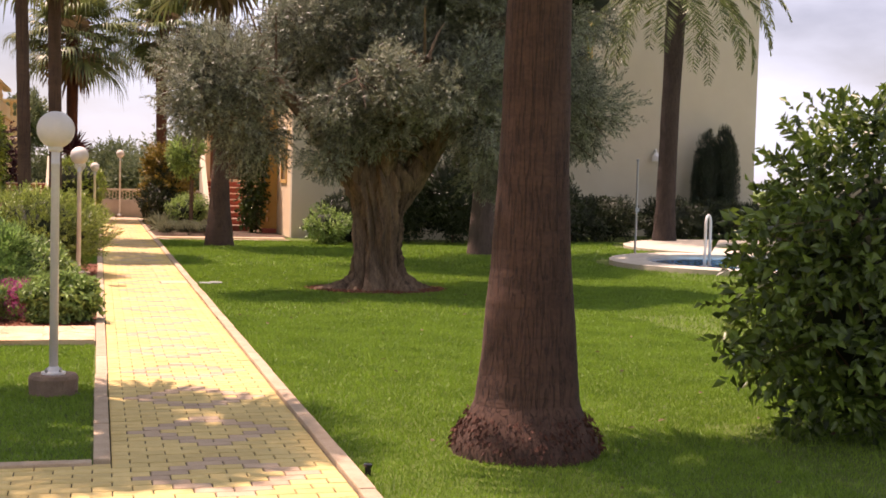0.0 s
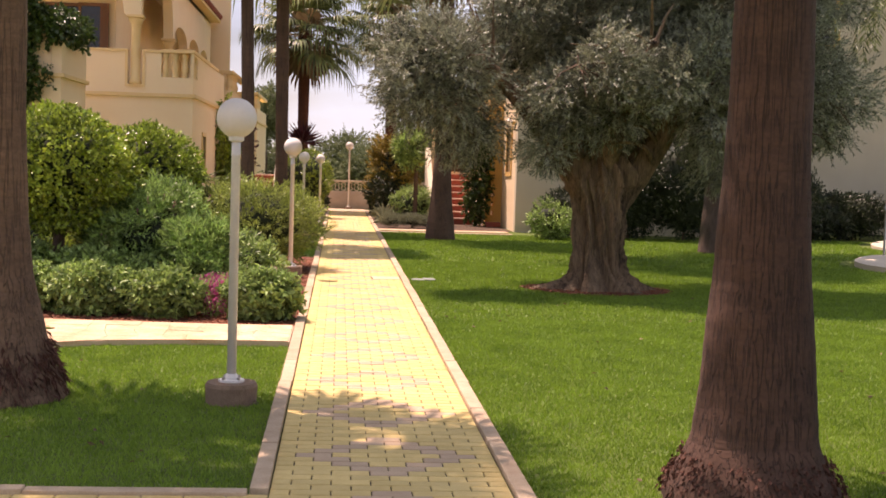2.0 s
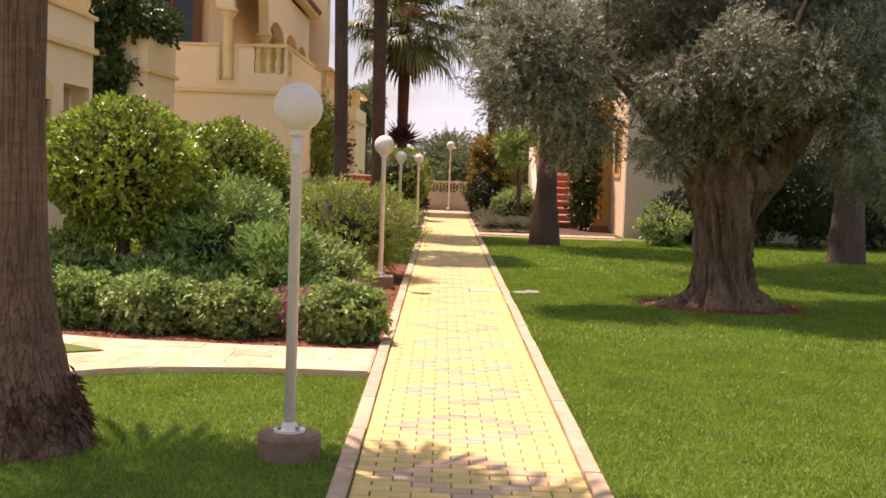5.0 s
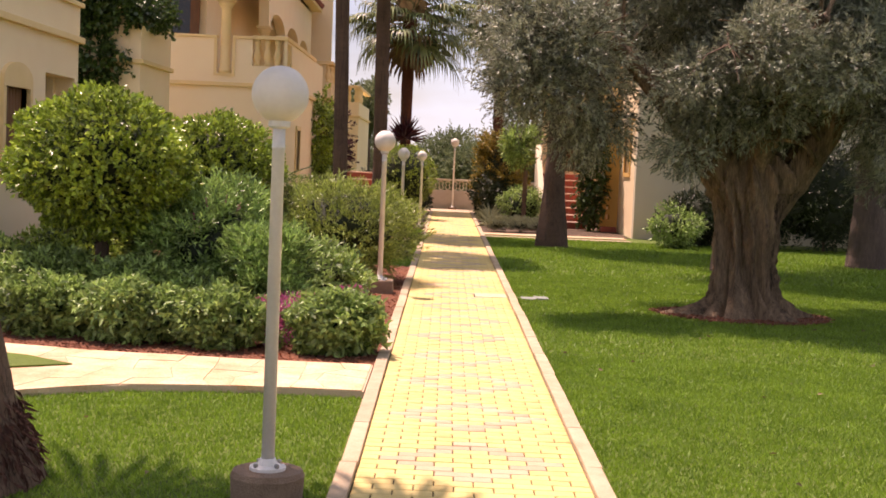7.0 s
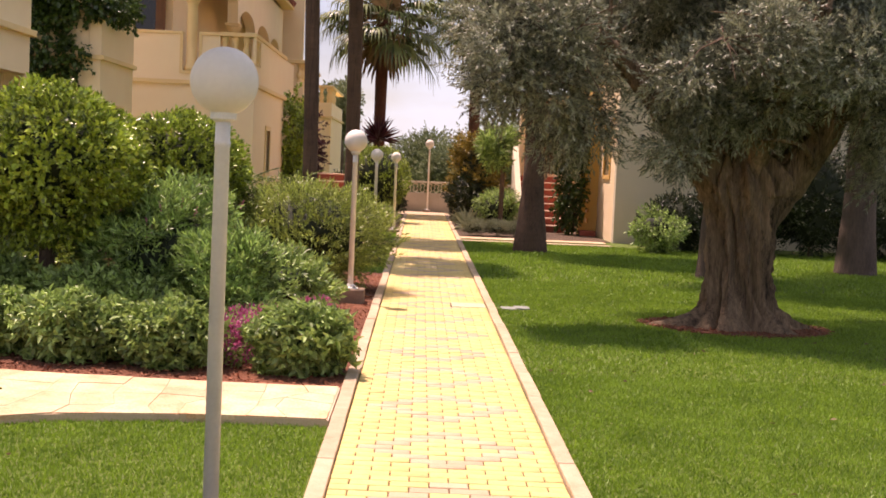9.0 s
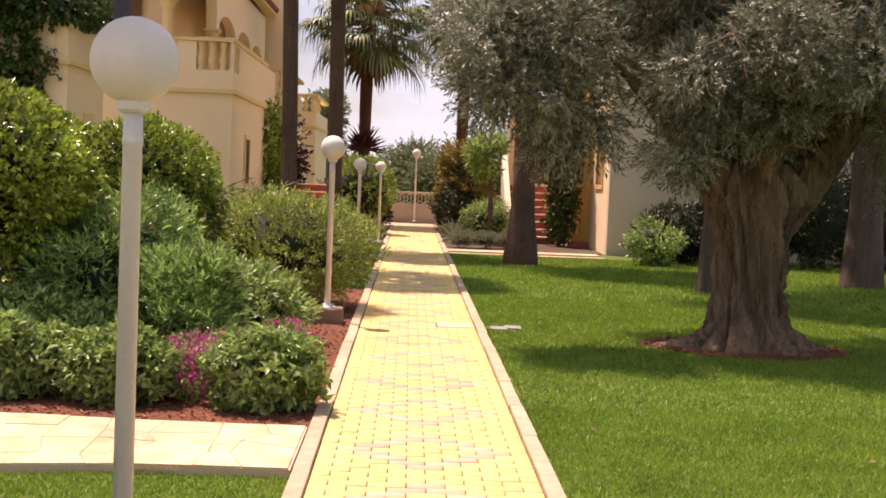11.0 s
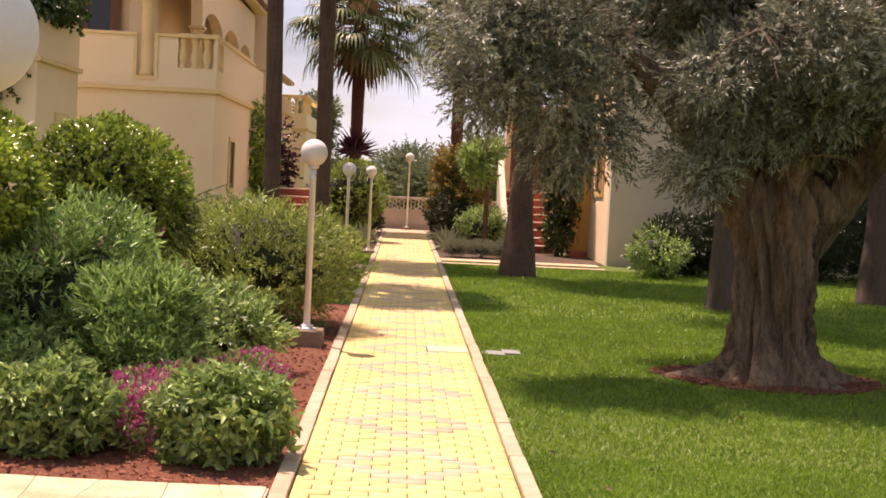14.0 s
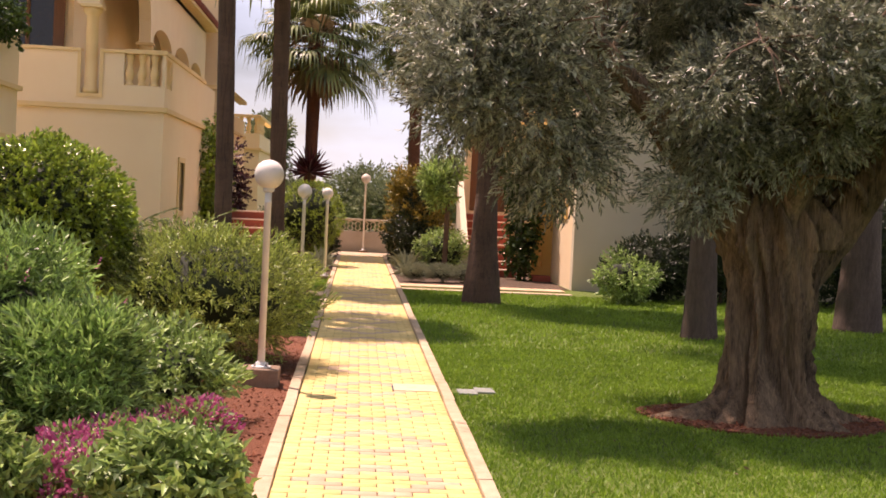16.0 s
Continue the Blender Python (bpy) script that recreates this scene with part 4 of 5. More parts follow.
# house with the ochre porch, across the lawn
house = thing("house", (0, 0, 0), "pale stuccoed house with ochre porch and outside stairs", "house")
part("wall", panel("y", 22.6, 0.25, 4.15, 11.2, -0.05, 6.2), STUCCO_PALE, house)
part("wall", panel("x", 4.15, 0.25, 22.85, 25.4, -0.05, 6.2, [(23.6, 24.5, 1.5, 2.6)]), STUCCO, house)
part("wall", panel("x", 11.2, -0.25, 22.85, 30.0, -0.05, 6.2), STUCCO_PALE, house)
w3 = part("window", panel("x", 4.12, 0.06, 23.5, 24.6, 1.4, 2.7, [(23.6, 24.5, 1.5, 2.6)]), OCHRE_D, house)
part("shutter", box(4.27, 4.30, 23.6, 24.5, 1.5, 2.6), WOOD, w3)
part("porch", panel("y", 25.4, 0.3, 3.72, 4.4, -0.03, 3.3, [(3.86, 3.94, 0.3, 0.42), (3.86, 3.94, 0.55, 0.67), (3.86, 3.94, 0.8, 0.92)]), OCHRE_D, house, "deep ochre pierced porch wall")
part("wall", panel("x", 4.4, 0.25, 25.4, 34.0, -0.05, 6.2), OCHRE_D, house)
part("wall", panel("y", 29.2, 0.25, 2.45, 4.4, -0.05, 3.6, [(2.6, 3.5, 1.45, 3.45)]), STUCCO, house)
part("door", box(2.6, 3.5, 29.3, 29.34, 1.45, 3.45), WOOD, house, "brown shaded door")
part("doorstep", box(3.7, 4.1, 25.0, 25.38, -0.02, 0.12, 0.02), TERRA, house, "terracotta doorstep")

# large pale gable by the pool
house = thing("house", (0, 0, 0), "large pale cream house gable with one ochre-framed window", "house")
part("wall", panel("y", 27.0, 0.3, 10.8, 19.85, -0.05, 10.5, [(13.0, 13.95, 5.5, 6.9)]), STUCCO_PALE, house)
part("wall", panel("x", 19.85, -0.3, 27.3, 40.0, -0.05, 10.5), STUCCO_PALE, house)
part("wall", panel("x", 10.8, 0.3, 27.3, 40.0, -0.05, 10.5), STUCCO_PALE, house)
part("roof", box(10.6, 20.05, 26.8, 40.0, 10.5, 10.7), TERRA, house)
w4 = part("window", panel("y", 26.94, 0.1, 12.85, 14.1, 5.38, 7.02, [(13.0, 13.95, 5.5, 6.9)]), OCHRE_D, house, "ochre window surround")
part("pane", box(13.0, 13.95, 27.12, 27.15, 5.5, 6.9), DARK, w4)


def stairs(x0, x1, y0, n, label, rise=0.175, going=0.28, rail=None, solid_to=None):
    ob = thing("staircase", (0, 0, 0), label, "stairs")
    for k in range(n):
        st = part("step", box(x0, x1, y0 + k * going, y0 + (k + 1) * going + 0.02, -0.03 if k == 0 else (k - 1) * rise, (k + 1) * rise - 0.03, 0.0), TERRA, ob)
        part("tread", box(x0 - 0.01, x1 + 0.01, y0 + k * going - 0.02, y0 + (k + 1) * going, (k + 1) * rise - 0.03, (k + 1) * rise, 0.006), RISER, st)
    if rail:
        for xr in rail:
            bm = bmesh.new()
            e = y0 + n * going
            q = [(y0 - 0.1, -0.03), (e, -0.03), (e, n * rise + 0.75), (y0 - 0.1, 0.6)]
            f = bm.faces.new([bm.verts.new((xr, y, z)) for y, z in q])
            r = bmesh.ops.extrude_face_region(bm, geom=[f])
            bmesh.ops.translate(bm, verts=[v for v in r["geom"] if isinstance(v, bmesh.types.BMVert)], vec=(0.14, 0, 0))
            bmesh.ops.recalc_face_normals(bm, faces=bm.faces)
            part("side_wall", bm, STUCCO_PALE, ob, "pale sloping side wall")
    return ob


stairs(2.35, 3.45, 25.9, 8, "red terracotta outside stairs with pale nosings", rail=(2.2,))
stairs(-3.1, -2.05, 24.4, 7, "red terracotta outside stairs with white side wall", rail=(-2.05,))
stairs(-6.1, -5.12, 4.3, 9, "red terracotta outside stairs with pale nosings", going=0.2)

# ---- garden wall at the end ----
gw = thing("garden_wall", (0, 36.0, 0), "low cement garden wall topped with a pierced pale lattice", "wall")
part("wall_base", box(-6, 7, 0, 0.2, -0.05, 0.62, 0.01), WALL_P, gw)
part("rail", box(-6, 7, 0.02, 0.18, 0.93, 1.0, 0.01), POOLD, gw)
for k in range(56):
    a = -5.9 + 0.23 * k
    bm = bmesh.new()
    for sgn in (-1, 1):
        tube([(a, 0.1, 0.62), (a + sgn * 0.085, 0.1, 0.70), (a + sgn * 0.04, 0.1, 0.78), (a + sgn * 0.085, 0.1, 0.86), (a, 0.1, 0.93)], [0.022] * 5, 5, bm)
    part("lattice_block", bm, POOLD, gw)

# ---- pool ----
pool = thing("pool", (12.7, 12.9, 0), "kidney-shaped swimming pool with pale raised coping", "pool")


def oval_ring(rx, ry, inner, z0, z1, wob=0.06):
    bm = bmesh.new()
    n = 64
    rings = []
    for s, z in ((1, z0), (1, z1), (inner, z1), (inner, z0)):
        rings.append([bm.verts.new((rx * s * math.cos(a) * (1 + wob * math.sin(2 * a)), ry * s * math.sin(a) * (1 + wob * math.cos(3 * a)), z)) for a in np.linspace(0, 2 * math.pi, n + 1)[:-1]])
    for a, b in zip(rings, rings[1:] + rings[:1]):
        for k in range(n):
            bm.faces.new((a[k], a[(k + 1) % n], b[(k + 1) % n], b[k]))
    bmesh.ops.recalc_face_normals(bm, faces=bm.faces)
    return bm


part("coping", oval_ring(3.6, 3.2, 0.78, -0.02, 0.085), POOLD, pool)
part("water", oval_ring(2.85, 2.55, 0.01, -0.02, 0.03), WATER, pool)
deck = part("deck", oval_ring(4.9, 4.2, 0.5, -0.01, 0.06), POOLD, pool, "pale stone pool terrace")
deck.location = (4.3, 6.2, 0)
lad = thing("pool_ladder", (10.55, 11.7, 0.08), "white pool ladder rail bent in a tall narrow arch", "ladder")
pts = [(-0.1, 0, 0)] + [(-0.1 * math.cos(a), 0.1 - 0.1 * math.cos(a), 0.80 + 0.16 * math.sin(a)) for a in np.linspace(0, math.pi, 9)] + [(0.1, 0.2, 0)]
smooth(part("rail", tube(pts, [0.028] * len(pts), 10), WHITE, lad))
for x, y in ((-0.1, 0.0), (0.1, 0.2)):
    part("foot_plate", lathe([(0.06, -0.005), (0.06, 0.012), (0.03, 0.02)], 14, cx=x, cy=y), GREY_M, lad)
sh = thing("pool_shower", (10.69, 15.5, 0.0), "slim grey garden shower post on the pool terrace", "shower")
part("pipe", tube([(0, 0, -0.02), (0, 0, 1.1), (0, 0, 2.12)], [0.028, 0.026, 0.02], 10), GREY_M, sh)
part("shower_head", lathe([(0.02, 2.10), (0.034, 2.13), (0.034, 2.15), (0.01, 2.16)], 16), GREY_M, sh)
part("valve", box(-0.05, 0.05, -0.05, 0.05, 1.0, 1.08, 0.01), GREY_M, sh)
gl = thing("wall_lantern", (16.28, 27.0, 2.62), "small white wall lantern on the pale gable", "lamp")
part("bracket", tube([(0, 0.01, 0.0), (0, -0.2, 0.12), (0, -0.24, 0.02)], [0.03, 0.02, 0.02], 8), WHITE, gl)
part("shade", lathe([(0.13, -0.26), (0.12, -0.1), (0.03, 0.02)], 14, cy=-0.24), WHITE, gl)

wl_ = thing("wall_lantern", (4.08, 23.1, 2.75), "small ochre and white wall lantern on the house corner", "lamp")
part("bracket", box(-0.02, 0.07, -0.04, 0.04, -0.05, 0.05, 0.005), OCHRE_D, wl_)
part("shade", lathe([(0.05, -0.14), (0.09, 0.06), (0.03, 0.12)], 12, cx=-0.08), GLOBE, wl_)

# ---- planting ----
shrub("standard_tree", (-3.42, 5.25, 0), (0.84, 0.84, 0.68), L_BALL, "clipped standard tree with round glossy green crown", (0.06, 0.034), 2600, 8, 0.13, lump=0.10, zc=1.42, inner=0.85, trunk=0.07, category="tree", part_name="crown")
shrub("standard_tree", (-3.1, 9.6, 0), (0.80, 0.80, 0.74), L_BALL, "clipped round glossy green shrub before the house", (0.06, 0.034), 2300, 8, 0.13, lump=0.08, zc=1.31, inner=0.85, trunk=0.06, category="tree", part_name="crown")
shrub("oleander", (-2.4, 5.6, 0), (0.92, 0.85, 0.68), L_OLEAN, "dense blue-green oleander bush in the mulch bed", (0.075, 0.017), 2400, 10, 0.17, 0.75, 0.6, clusters=16, flowers=(L_PINK, 40, 0.03))
shrub("oleander", (-1.85, 5.2, 0), (0.6, 0.55, 0.46), L_OLEAN, "dense blue-green oleander bush in the mulch bed", (0.075, 0.017), 1500, 10, 0.17, 0.75, 0.6, clusters=11)
shrub("myrtle_bush", (-1.58, 9.75, 0), (1.02, 1.05, 0.68), L_SPIKE, "rounded olive-green bush beside the lamp", (0.06, 0.014), 3300, 10, 0.18, 0.7, 0.5, lump=0.22)
shrub("leafy_shrub", (-1.55, 6.5, 0), (0.55, 0.7, 0.36), L_BROAD, "light green leafy shrub in the mulch bed", (0.07, 0.03), 800, 8, 0.16, lump=0.2)
for k, (x, y, r, h) in enumerate(((-1.03, 3.52, 0.38, 0.285), (-2.0, 3.6, 0.38, 0.265), (-2.76, 3.76, 0.45, 0.285), (-3.52, 3.95, 0.42, 0.28), (-4.25, 4.3, 0.46, 0.28))):
    shrub("broadleaf_shrub", (x, y, 0), (r, r * 0.85, h), L_BROAD, "low mound of broad green leaves at the bed edge", (0.07, 0.033), 760, 8, 0.10, 1.0, 0.1, group="low shrubs along the bed edge", lump=0.2, curl=0.3, zc=h * 0.78)
for x, y, r in ((-1.5, 3.8, 0.28), (-1.4, 4.7, 0.3), (-1.6, 4.3, 0.26), (-1.1, 5.3, 0.26)):
    shrub("pink_flowers", (x, y, 0), (r, r, 0.18), L_BROAD, "clump of magenta-pink bedding flowers", (0.05, 0.02), 200, 6, 0.1, group="pink bedding flowers", category="flowers", lump=0.2, solid=False, flowers=(L_PINK, 420, 0.036), stem=False)
for x, y, r, h in ((-3.75, 4.8, 0.5, 0.33), (-2.95, 4.65, 0.42, 0.31), (-2.45, 4.75, 0.35, 0.25), (-4.5, 5.2, 0.5, 0.36)):
    shrub("leafy_shrub", (x, y, 0), (r, r, h), L_BROAD, "low leafy green shrub under the standard tree", (0.07, 0.032), 620, 8, 0.12, lump=0.2, curl=0.2)
for x, y, r, h in ((-4.3, 7.3, 0.6, 0.42), (-4.2, 6.4, 0.5, 0.3), (-2.6, 8.0, 0.5, 0.42), (-4.4, 9.2, 0.5, 0.42)):
    shrub("leafy_shrub", (x, y, 0), (r, r, h), L_BALL, "low leafy green shrub behind the bed", (0.06, 0.03), 700, 7, 0.12, lump=0.2)


def spiky(name, at, n, L, w, mat, label, category, trunk=0.0, low=-0.2, droop=0.25):
    """A rosette of long stiff leaves, on a stem where it has one."""
    ob = thing(name, at, label, category)
    a = np.arange(n) * 2.39996
    el = np.linspace(1.45, low, n)
    d = np.stack([np.cos(a) * np.cos(el), np.sin(a) * np.cos(el), np.sin(el)], 1)
    b = d * 0.03 + np.array([0, 0, trunk + 0.02])
    part("leaves", from_arrays("leaves", *leaf_mesh("", b, d, L * RNG.uniform(0.8, 1.1, n), w, 0.3, droop * 0.5)), mat, ob)
    part("stem", tube([(0, 0, -0.03), (0.02, 0, trunk * 0.5), (0, 0, trunk + 0.04)], [0.09, 0.075, 0.06], 10), BARK_P, ob)
    return ob


def cycad(at, n=16, L=0.9):
    ob = thing("cycad", at, "cycad with arching feather leaves among the shrubs", "plant")
    base, way, ln = [], [], []
    for i in range(n):
        az, e = i * 2.39996, 1.25 - 1.0 * i / n
        h = np.array([math.cos(az), math.sin(az), 0])
        s = np.cross(h, [0, 0, 1.0])
        p = np.array([0, 0, 0.35])
        for k in range(26):
            e -= 0.035
            d = h * math.cos(e) + np.array([0, 0, math.sin(e)])
            p = p + d * L / 26
            for sg in (-1, 1):
                base.append(p)
                way.append(d * 0.8 + sg * s)
                ln.append(0.16)
    part("fronds", from_arrays("fronds", *leaf_mesh("", np.array(base), np.array(way), np.array(ln), 0.022)), L_PALM, ob)
    part("stem", lathe([(0.13, -0.02), (0.15, 0.2), (0.1, 0.38)], 14, wobble=0.2), BARK_P, ob)
    return ob


cycad((-2.4, 12.3, 0.3), 16, 1.1)
cycad((-3.0, 11.7, 0.3), 18, 1.1)
cycad((-2.75, 7.1, 0.35), 12, 0.7)
spiky("dracaena", (-1.5, 31.5, 0), 70, 0.75, 0.06, L_RED, "spiky dark red dracaena on a bare stem", "plant", 2.2)
for k in range(4):
    spiky("agave", ((0.95, 1.35, -0.95, 1.0)[k], (24.8, 25.6, 26.0, 29.5)[k], 0), 26, 0.5, 0.07, L_LAV, "grey-green agave rosette in the bed", "plant", 0.08)
shrub("clipped_ball", (-1.3, 27.6, 0), (0.82, 0.82, 0.86), L_BALL, "clipped dark green ball shrub beside the path", (0.05, 0.025), 1300, 8, 0.1, lump=0.06, zc=1.15, inner=0.85, trunk=0.06)
shrub("golden_shrub", (1.25, 28.2, 0), (0.85, 0.85, 1.15), L_CROTON, "tall golden and green croton shrub", (0.10, 0.035), 1400, 8, 0.2, zc=1.4, up=0.5, clusters=13)
shrub("golden_shrub", (1.15, 27.9, 0), (0.7, 0.7, 0.6), L_HEDGE, "dark green shrub in the far bed", (0.09, 0.035), 700, 8, 0.2, lump=0.2, zc=0.8)
shrub("frangipani", (1.75, 25.0, 0), (0.6, 0.55, 0.7), L_BROAD, "small tree with bare forked trunk and long leaves", (0.16, 0.04), 420, 7, 0.2, 1.0, 0.3, clusters=6, zc=2.15, trunk=0.06, category="tree", solid=False, part_name="crown")
shrub("leafy_shrub", (1.75, 25.6, 0), (0.6, 0.5, 0.55), L_BROAD, "leafy green shrub in the far bed", (0.07, 0.03), 600, 7, 0.14)
for x, y, r in ((1.05, 23.0, 0.33), (1.55, 23.1, 0.33), (2.1, 23.3, 0.36), (-1.05, 23.6, 0.3), (-1.45, 24.4, 0.35), (-0.98, 25.4, 0.3), (0.92, 26.6, 0.3)):
    shrub("lavender", (x, y, 0), (r, r, 0.19), L_LAV, "low grey-green lavender mound", (0.06, 0.008), 420, 9, 0.1, 0.6, 0.8, group="lavender mounds", lump=0.1, stem=False)
for x, y, r, h in ((0.95, 31.0, 0.35, 0.4), (1.2, 33.5, 0.5, 0.5), (-1.0, 30.3, 0.4, 0.45), (-1.3, 32.6, 0.5, 0.5), (-2.2, 25.8 + 4, 0.8, 0.7)):
    shrub("leafy_shrub", (x, y, 0), (r, r, h), L_HEDGE, "dark green shrub edging the far path", (0.06, 0.025), 450, 7, 0.12)

# hedge in front of the pale house
for k, (x, y, r, h) in enumerate(((5.3, 20.6, 0.9, 0.62), (6.6, 20.6, 1.0, 1.1), (7.9, 20.4, 1.1, 1.25), (9.2, 20.6, 1.1, 1.15), (10.6, 21.4, 1.1, 0.85), (12.0, 22.8, 1.0, 0.66), (13.3, 23.4, 1.0, 0.66), (15.6, 24.0, 1.1, 0.62), (17.4, 24.6, 1.2, 0.62), (19.2, 25.0, 1.2, 0.62))):
    shrub("hedge_shrub", (x, y, 0), (r, 0.75, h), L_HEDGE, "dark green hedge shrub against the pale house", (0.075, 0.036), 1300, 7, 0.16, group="hedge along the house", lump=0.25)
shrub("hedge_shrub", (4.5, 19.5, 0), (0.6, 0.5, 0.5), L_BROAD, "light green leafy shrub at the house corner", (0.07, 0.035), 700, 7, 0.16, clusters=9)
shrub("tall_shrub", (11.3, 21.9, 0), (0.55, 0.5, 0.95), L_HEDGE, "taller dark shrub rising from the hedge", (0.08, 0.035), 500, 7, 0.18, lump=0.3)
for x, h in ((17.72, 1.6), (18.3, 1.72)):
    shrub("cypress", (x, 26.1, 0), (0.52, 0.5, h + 0.1), L_CYP, "dense dark clipped cypress against the wall", (0.06, 0.014), 2600, 8, 0.14, 0.5, 1.2, lump=0.08, inner=0.8, group="pair of cypresses", category="tree")

# large-leaved shrub beside the lawn
rs = thing("large_shrub", (4.2, -3.1, 0), "tall leafy shrub with long arching twigs and dark shade", "shrub")
pcs = []
for c, r, n in (((0.1, 0, 1.0), (0.85, 0.85, 0.95), 900), ((0.3, 0.3, 1.5), (0.75, 0.7, 0.6), 500), ((-0.4, -0.1, 0.75), (0.5, 0.6, 0.5), 260)):
    p, u = blob(n, c, r, 0.5, 0.2, floor=0.1)
    pcs.append(sprigs(p, u + RNG.normal(size=u.shape) * 0.3, 7, 0.22, 0.088, 0.046, 1.0, 0.25, face=u + np.array([0, 0, 0.5])))
arms = []
for k in range(16):
    s = np.array([-0.3 + RNG.uniform(-0.2, 0.2), RNG.uniform(-0.5, 0.3), RNG.uniform(0.5, 1.6)])
    e = s + np.array([-RNG.uniform(0.35, 0.85), RNG.uniform(-0.3, 0.3), RNG.uniform(-0.35, 0.25)])
    arms.append((s, e))
    t = np.linspace(0, 1, 9)[:, None]
    p = s + (e - s) * t + np.array([0, 0, 0.12]) * np.sin(t * 3.1)
    pcs.append(sprigs(p, np.repeat([e - s], 9, 0) + RNG.normal(size=(9, 3)) * 0.2 - [0, 0, 0.25], 4, 0.12, 0.095, 0.052, 1.0, 0.25))
# near-black lump standing for the shade within this shrub
part("shade_core", from_arrays("shade_core", *core((0.25, 0.1, 0.95), (0.85, 0.85, 0.95), 0.8)), L_CORE, rs)
part("foliage", from_arrays("foliage", *merge(*pcs)), L_SHADE, rs)
bm = bmesh.new()
for s, e in arms:
    tube([(0.1, 0, 0.1), tuple(s), tuple(e)], [0.014, 0.006, 0.002], 5, bm)
part("stem_spray", bm, TWIG, rs)
shrub("leafy_shrub", (5.6, -3.4, 0), (0.9, 0.9, 0.9), L_BROAD, "leafy green shrub beside the lawn", (0.08, 0.04), 700, 7, 0.18)

# low boarded fence between the houses
fence = thing("fence", (-4.95, 10.0, 0), "low pale boarded fence behind the shrubs", "fence")
for z in (0.2, 0.62):
    part("rail", box(-0.06, -0.03, 0, 3.4, z, z + 0.06, 0.005), WHITE, fence)
for k in range(24):
    part("board", box(-0.03, 0.0, 0.02 + 0.14 * k, 0.145 + 0.14 * k, -0.03, 0.8, 0.005), WHITE, fence)

# ivy on the house and climbers
def climber(name, at, spots, mat, label, leaf=(0.085, 0.07)):
    ob = thing(name, at, label, "climbing plant")
    pcs = []
    for c, r, n in spots:
        p, u = blob(n, c, r, 0.4, 0.35, 3.0)
        pcs.append(sprigs(p, u + [0, -0.3, -0.4], 7, 0.2, leaf[0], leaf[1], 1.0, 0.2, face=u + np.array([0, 0, 0.4])))
    part("foliage", from_arrays("foliage", *merge(*pcs)), mat, ob)
    for c, r, n in spots[:4]:
        q = [(c[0] * t + 0.06 * math.sin(t * 9), c[1] * t, (c[2] + r[2] * 0.6) * t) for t in np.linspace(0, 1, 9)]
        part("vine_stem", tube(q, list(np.linspace(0.03, 0.008, 9)), 6), TWIG, ob)
    return ob


climber("ivy", (-6.6, 15.9, 0), [((-0.05, 0, 3.2), (0.42, 0.2, 0.9), 420), ((0.0, 0, 4.3), (0.45, 0.3, 0.6), 460), ((-0.1, 0, 2.5), (0.28, 0.16, 0.45), 160), ((0.85, 1.0, 4.1), (0.2, 1.2, 0.24), 380), ((0.6, 0.1, 4.0), (0.35, 0.25, 0.25), 200), ((0.45, 0, 3.1), (0.14, 0.12, 0.4), 60), ((0.0, 0, 5.0), (0.4, 0.3, 0.4), 260)], L_IVY, "dark ivy hanging over the house wall")
climber("creeper", (-3.55, 26.6, 0), [((0, 0, 2.2), (0.3, 0.6, 0.9), 420), ((0.0, 0.3, 1.0), (0.35, 0.6, 0.9), 380)], L_BALL, "green creeper climbing the house corner")
climber("bougainvillea", (-3.4, 28.2, 0), [((0, 0, 1.5), (0.5, 0.6, 1.4), 700)], L_RED, "dark red-leaved bougainvillea on the wall")
climber("creeper", (3.55, 25.3, 0), [((-0.1, 0, 1.2), (0.25, 0.25, 1.2), 520), ((-0.15, 0.1, 2.4), (0.35, 0.3, 0.6), 320)], L_IVY, "green creeper on the ochre porch")


def far_tree(at, h, r, label, mat=L_FAR, n=700, slim=1.0):
    ob = thing("tree", at, label, "tree", "trees beyond the garden")
    pcs = []
    for k in range(9):
        c = (RNG.uniform(-0.5, 0.5) * r * slim, RNG.uniform(-0.5, 0.5) * r, h - r * slim ** -0.3 + RNG.uniform(-0.5, 0.45) * r)
        q = r * RNG.uniform(0.4, 0.65)
        p, u = blob(n // 6, c, (q * slim, q, q * 0.85), 0.3, 0.3)
        pcs.append(sprigs(p, u + [0, 0, 0.2], 7, 0.4, 0.17, 0.08, 0.9))
    part("crown", from_arrays("crown", *merge(*pcs)), mat, ob)
    part("trunk", tube([(0, 0, -0.05), (0.1, 0, h * 0.3), (0, 0, h * 0.7)], [0.22, 0.17, 0.08], 10), BARK_G, ob)
    return ob


for x, y, h, r in ((2.6, 56, 4.6, 2.3), (-0.4, 60, 3.4, 1.8), (5.5, 58, 5.0, 2.6), (9.0, 60, 5.0, 2.6), (13.0, 64, 5.2, 2.8), (-9.5, 62, 5.0, 2.5), (-13.5, 62, 5.4, 2.6), (1.0, 50, 2.6, 1.5), (-3.0, 52, 2.6, 1.4), (3.8, 47, 2.8, 1.5), (-6.6, 54, 4.0, 2.0)):
    far_tree((x, y, 0), h, r, "green leafy tree beyond the garden wall")
far_tree((-3.9, 50, 0), 5.4, 1.5, "slim feathery tree beyond the houses", n=900, slim=0.6)
mast = thing("street_lamp", (38, 62, 0), "distant grey street lamp mast against the sky", "lamp")
